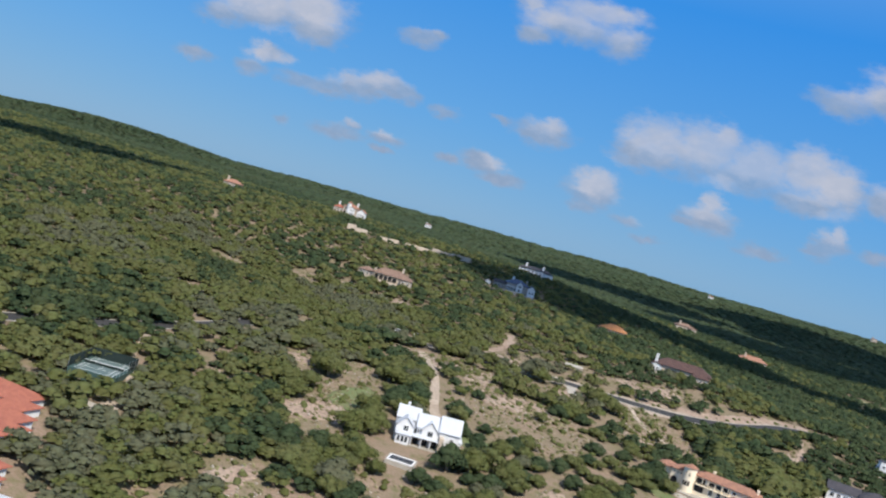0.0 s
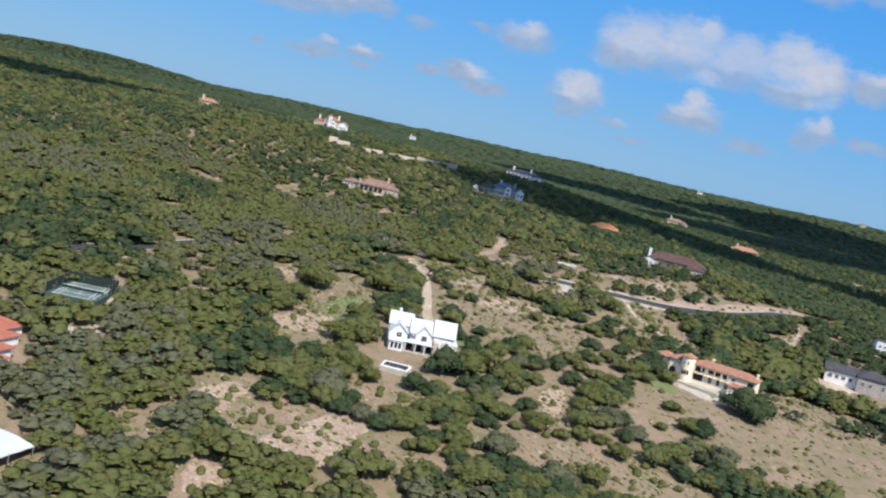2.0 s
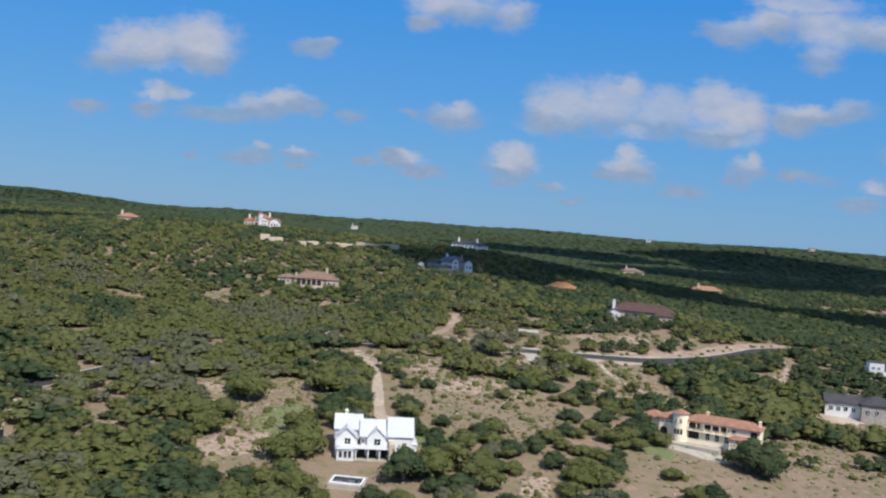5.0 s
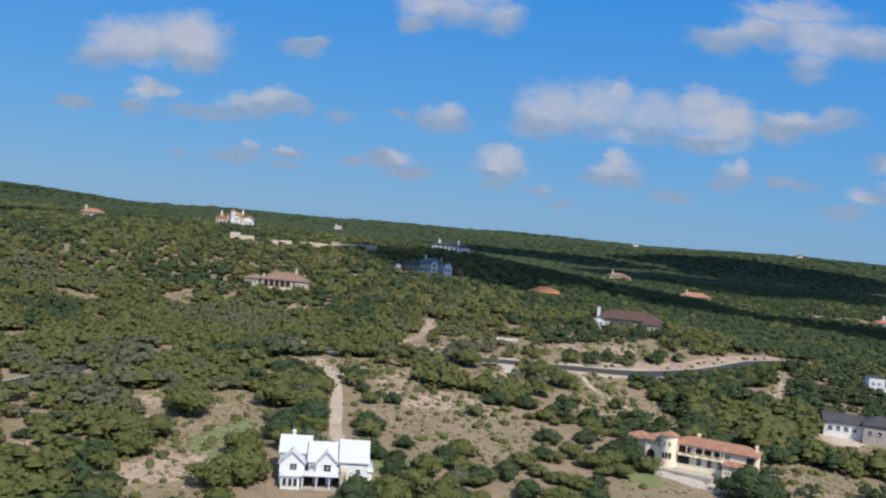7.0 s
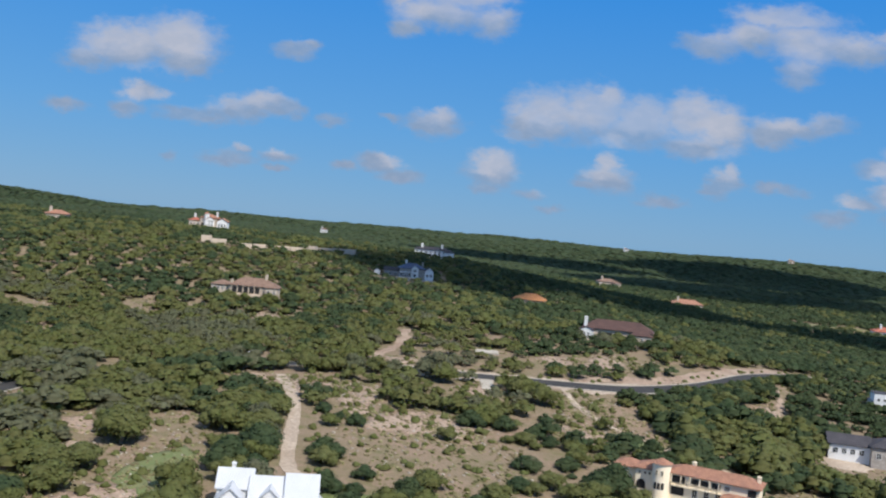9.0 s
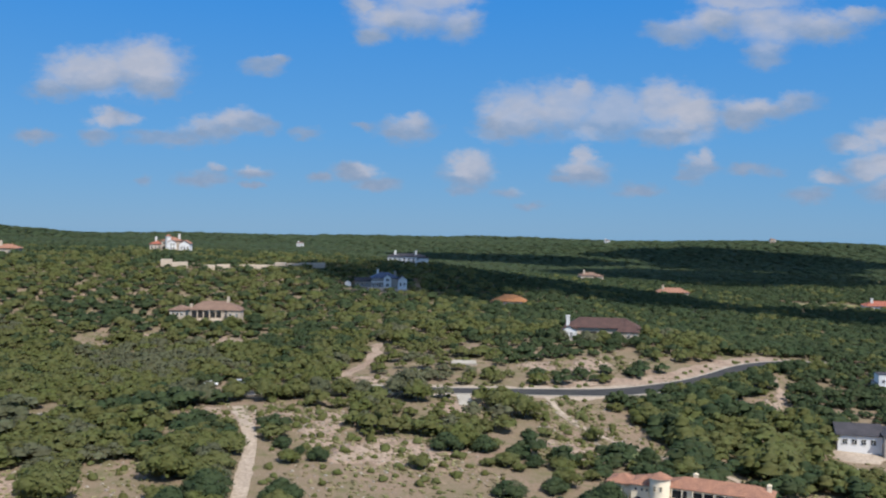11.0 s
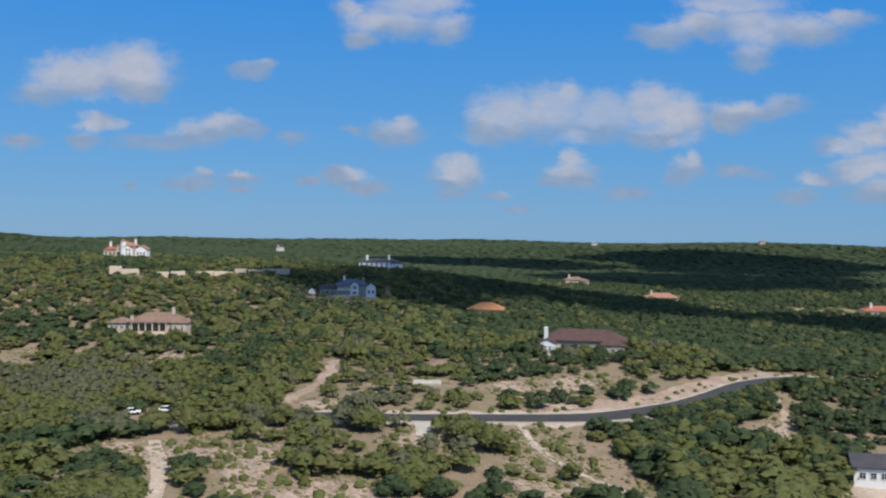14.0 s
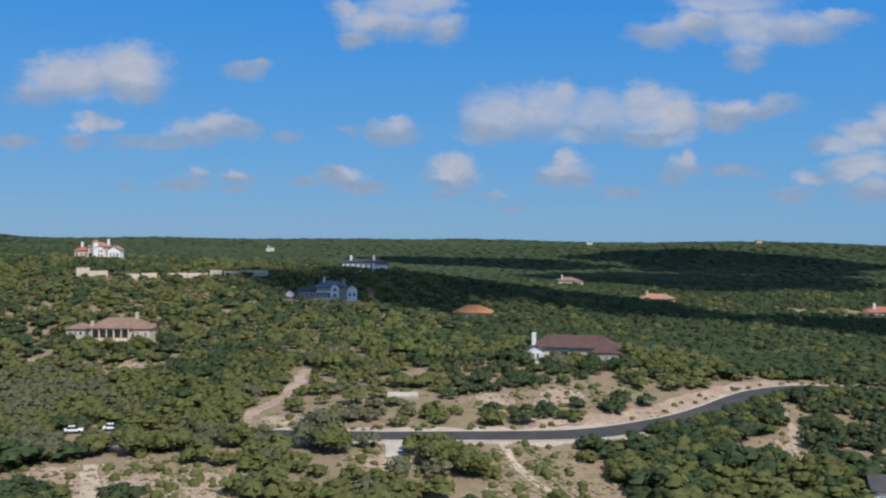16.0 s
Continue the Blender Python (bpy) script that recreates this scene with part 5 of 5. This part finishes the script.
def car(x, y, turn, label):
    """A parked car: body, cabin with panes, wheels with rims."""
    c = new("car")
    c.matrix_world = pose(x, y, float(height(x, y)) + .25, 0, 0, turn)
    tagged(c, label, "car", "parked cars")
    box("body", -2.3, 2.3, -.92, .92, .32, 1.0, M["car"], c, bevel=.16)
    bm = bmesh.new()
    low_c = [bm.verts.new(p) for p in ((-1.7, -.84, .99), (1.0, -.84, .99), (1.0, .84, .99), (-1.7, .84, .99))]
    top_c = [bm.verts.new(p) for p in ((-1.3, -.68, 1.6), (.4, -.68, 1.6), (.4, .68, 1.6), (-1.3, .68, 1.6))]
    bm.faces.new(top_c), bm.faces.new(low_c[::-1])
    for i in range(4):
        bm.faces.new((low_c[i], low_c[(i + 1) % 4], top_c[(i + 1) % 4], top_c[i]))
    part("cabin", bm, M["glass"], c, "dark glazed cabin")
    box("car_roof", -1.3, .4, -.68, .68, 1.603, 1.66, M["car"], c)
    for wx in (-1.45, 1.45):
        for wy in (-.86, .86):
            bm = bmesh.new()
            bmesh.ops.create_cone(bm, cap_ends=True, segments=14, radius1=.34, radius2=.34, depth=.22, matrix=Matrix.Translation((wx, wy, .34)) @ pose(0, 0, 0, 90))
            part("wheel", bm, M["dark"], c)


car(-93, 226, 12, "white car parked beside the wooded lane")
car(-84, 228, 8, "white car parked beside the wooded lane")

# ---- walls on the ridge ----
rng_w = random.Random(8)
x = -186.0
while x < -94:
    ln = rng_w.uniform(5, 11)
    if x > -171 or x < -178:
        yy = 455 + max(0.0, x + 171) * .62 + 2 * math.sin(x * .2)
        hgt = rng_w.uniform(1.6, 3.0) + (1.5 if x < -178 else 0)
        ob = box("retaining_wall", -ln / 2, ln / 2, -.5, .5, -6, hgt, M["cream_pale"], None, bevel=.15)
        ob.matrix_world = pose(x + ln / 2, yy, float(height(x + ln / 2, yy)) + .6, 0, 0, 28 + rng_w.uniform(-6, 6))
        tagged(ob, "weathered pale limestone retaining wall on the ridge", "retaining wall", "retaining walls on the ridge", kind="structure")
    x += ln * .88 + .3

# ---- stones and tufts on the open ground ----
SHARE = np.array([min(rx * ry, 700.0) for _, _, rx, ry in OPEN_NEAR + OPEN_FAR])
SHARE /= SHARE.sum()
def scatter_small(name, n, size, mat, label, seed, flat):
    r = np.random.default_rng(seed)
    tv, tf = lump_template(seed, 5, 2, .35)
    V, Fc, off = [], [], 0
    spots = OPEN_NEAR + OPEN_FAR
    for _ in range(n):
        cx, cy, rx, ry = spots[int(r.choice(len(spots), p=SHARE))]
        a, d = r.uniform(0, 6.28), math.sqrt(r.random())
        px, py = cx + rx * 1.1 * d * math.cos(a), cy + ry * 1.1 * d * math.sin(a)
        s = size * r.uniform(.5, 1.6)
        V.append(tv * [s, s * r.uniform(.6, 1.2), s * flat] + [px, py, float(height(px, py)) + .05])
        Fc.append(tf + off)
        off += len(tv)
    return tagged(mesh_object(name, np.concatenate(V).tolist(), np.concatenate(Fc).tolist(), mat), label, name.replace("_", " "), kind="stuff")


scatter_small("stones", 1500, .32, M["rock"], "pale limestone stones scattered over bare ground", 21, .55)
scatter_small("dry_grass", 5200, .5, M["tuft"], "tufts of dry grass and low scrub on open ground", 22, .6)

def brush(n, seed):
    """Low green bushes on the open ground and beside the ways."""
    r = np.random.default_rng(seed)
    spots = OPEN_NEAR + OPEN_FAR
    pts, rad = [], []
    for _ in range(n):
        cx, cy, rx, ry = spots[int(r.choice(len(spots), p=SHARE))]
        a, d = r.uniform(0, 6.28), math.sqrt(r.random())
        pts.append((cx + rx * 1.15 * d * math.cos(a), cy + ry * 1.15 * d * math.sin(a)))
        rad.append(r.uniform(.35, 1.25) * (1.3 if r.random() < .15 else 1))
    for line in (ROAD[6:], DRIVE, LOOP, SIDE):
        for p in smooth_line(line, 2.5):
            for _ in range(2):
                a, d = r.uniform(0, 6.28), r.uniform(5.0, 8.5)
                pts.append((p.x + d * math.cos(a), p.y + d * math.sin(a)))
                rad.append(r.uniform(.4, 1.1))
    pts, rad = np.array(pts), np.array(rad)
    keep = np.ones(len(pts), bool)
    for line, gap in ((ROAD, 4.6), (DRIVE, 3.4), (LOOP, 2.4), (SIDE, 2.2)):
        for p in smooth_line(line, 2.0):
            keep &= (pts[:, 0] - p.x) ** 2 + (pts[:, 1] - p.y) ** 2 > gap * gap
    for cx, cy, rx, ry in SOLID:
        keep &= ((pts[:, 0] - cx) / rx) ** 2 + ((pts[:, 1] - cy) / ry) ** 2 > .8
    return pts[keep], rad[keep]


bush_pts, bush_rad = brush(950, 31)
tagged(lumps("bushes", bush_pts, bush_rad, .8, 9, 7, 3, .34, M["leaf_oak"], "low olive-green bushes on the dry open ground"), "", "bushes")

# ---- clouds overhead, out of view, added to shade the valley ----
def overhead_cloud(sx, sy, rx, ry, high, seed):
    """A heap of cloud whose shade falls about sx, sy."""
    z = 1500.0
    off = SUN_TO * ((z - float(height(sx, sy))) / SUN_TO.z)
    r = random.Random(seed)
    bm = bmesh.new()
    for k in range(30):
        a, d = r.uniform(0, 6.28), math.sqrt(r.random()) * .75
        m = Matrix.Translation((rx * d * math.cos(a), ry * d * math.sin(a), r.uniform(0, 30))) @ Matrix.Diagonal((rx * r.uniform(.3, .5), ry * r.uniform(.3, .5), high * r.uniform(.5, 1), 1))
        res = bmesh.ops.create_icosphere(bm, subdivisions=2, radius=1.0, matrix=m)
        for v in res["verts"]:
            v.co += Vector((noise.noise(v.co * .02), noise.noise(v.co * .02 + Vector((9, 0, 0))), 0)) * rx * .12
    me = bpy.data.meshes.new("cloud")
    bm.to_mesh(me)
    bm.free()
    me.materials.append(M["cloud"])
    ob = new("cloud", me)
    ob.location = (sx + off.x, sy + off.y, z)
    return tagged(ob, "unseen heaped cloud high overhead, added to shade the valley", "cloud", "clouds in the sky")


overhead_cloud(-24, 484, 82, 54, 30, 1)
overhead_cloud(86, 562, 116, 64, 30, 2)
overhead_cloud(255, 900, 160, 165, 40, 3)
overhead_cloud(430, 1350, 210, 330, 50, 4)
overhead_cloud(262, 530, 62, 34, 30, 5)
overhead_cloud(60, 1270, 180, 170, 50, 6)
overhead_cloud(-431, 515, 118, 60, 40, 7)
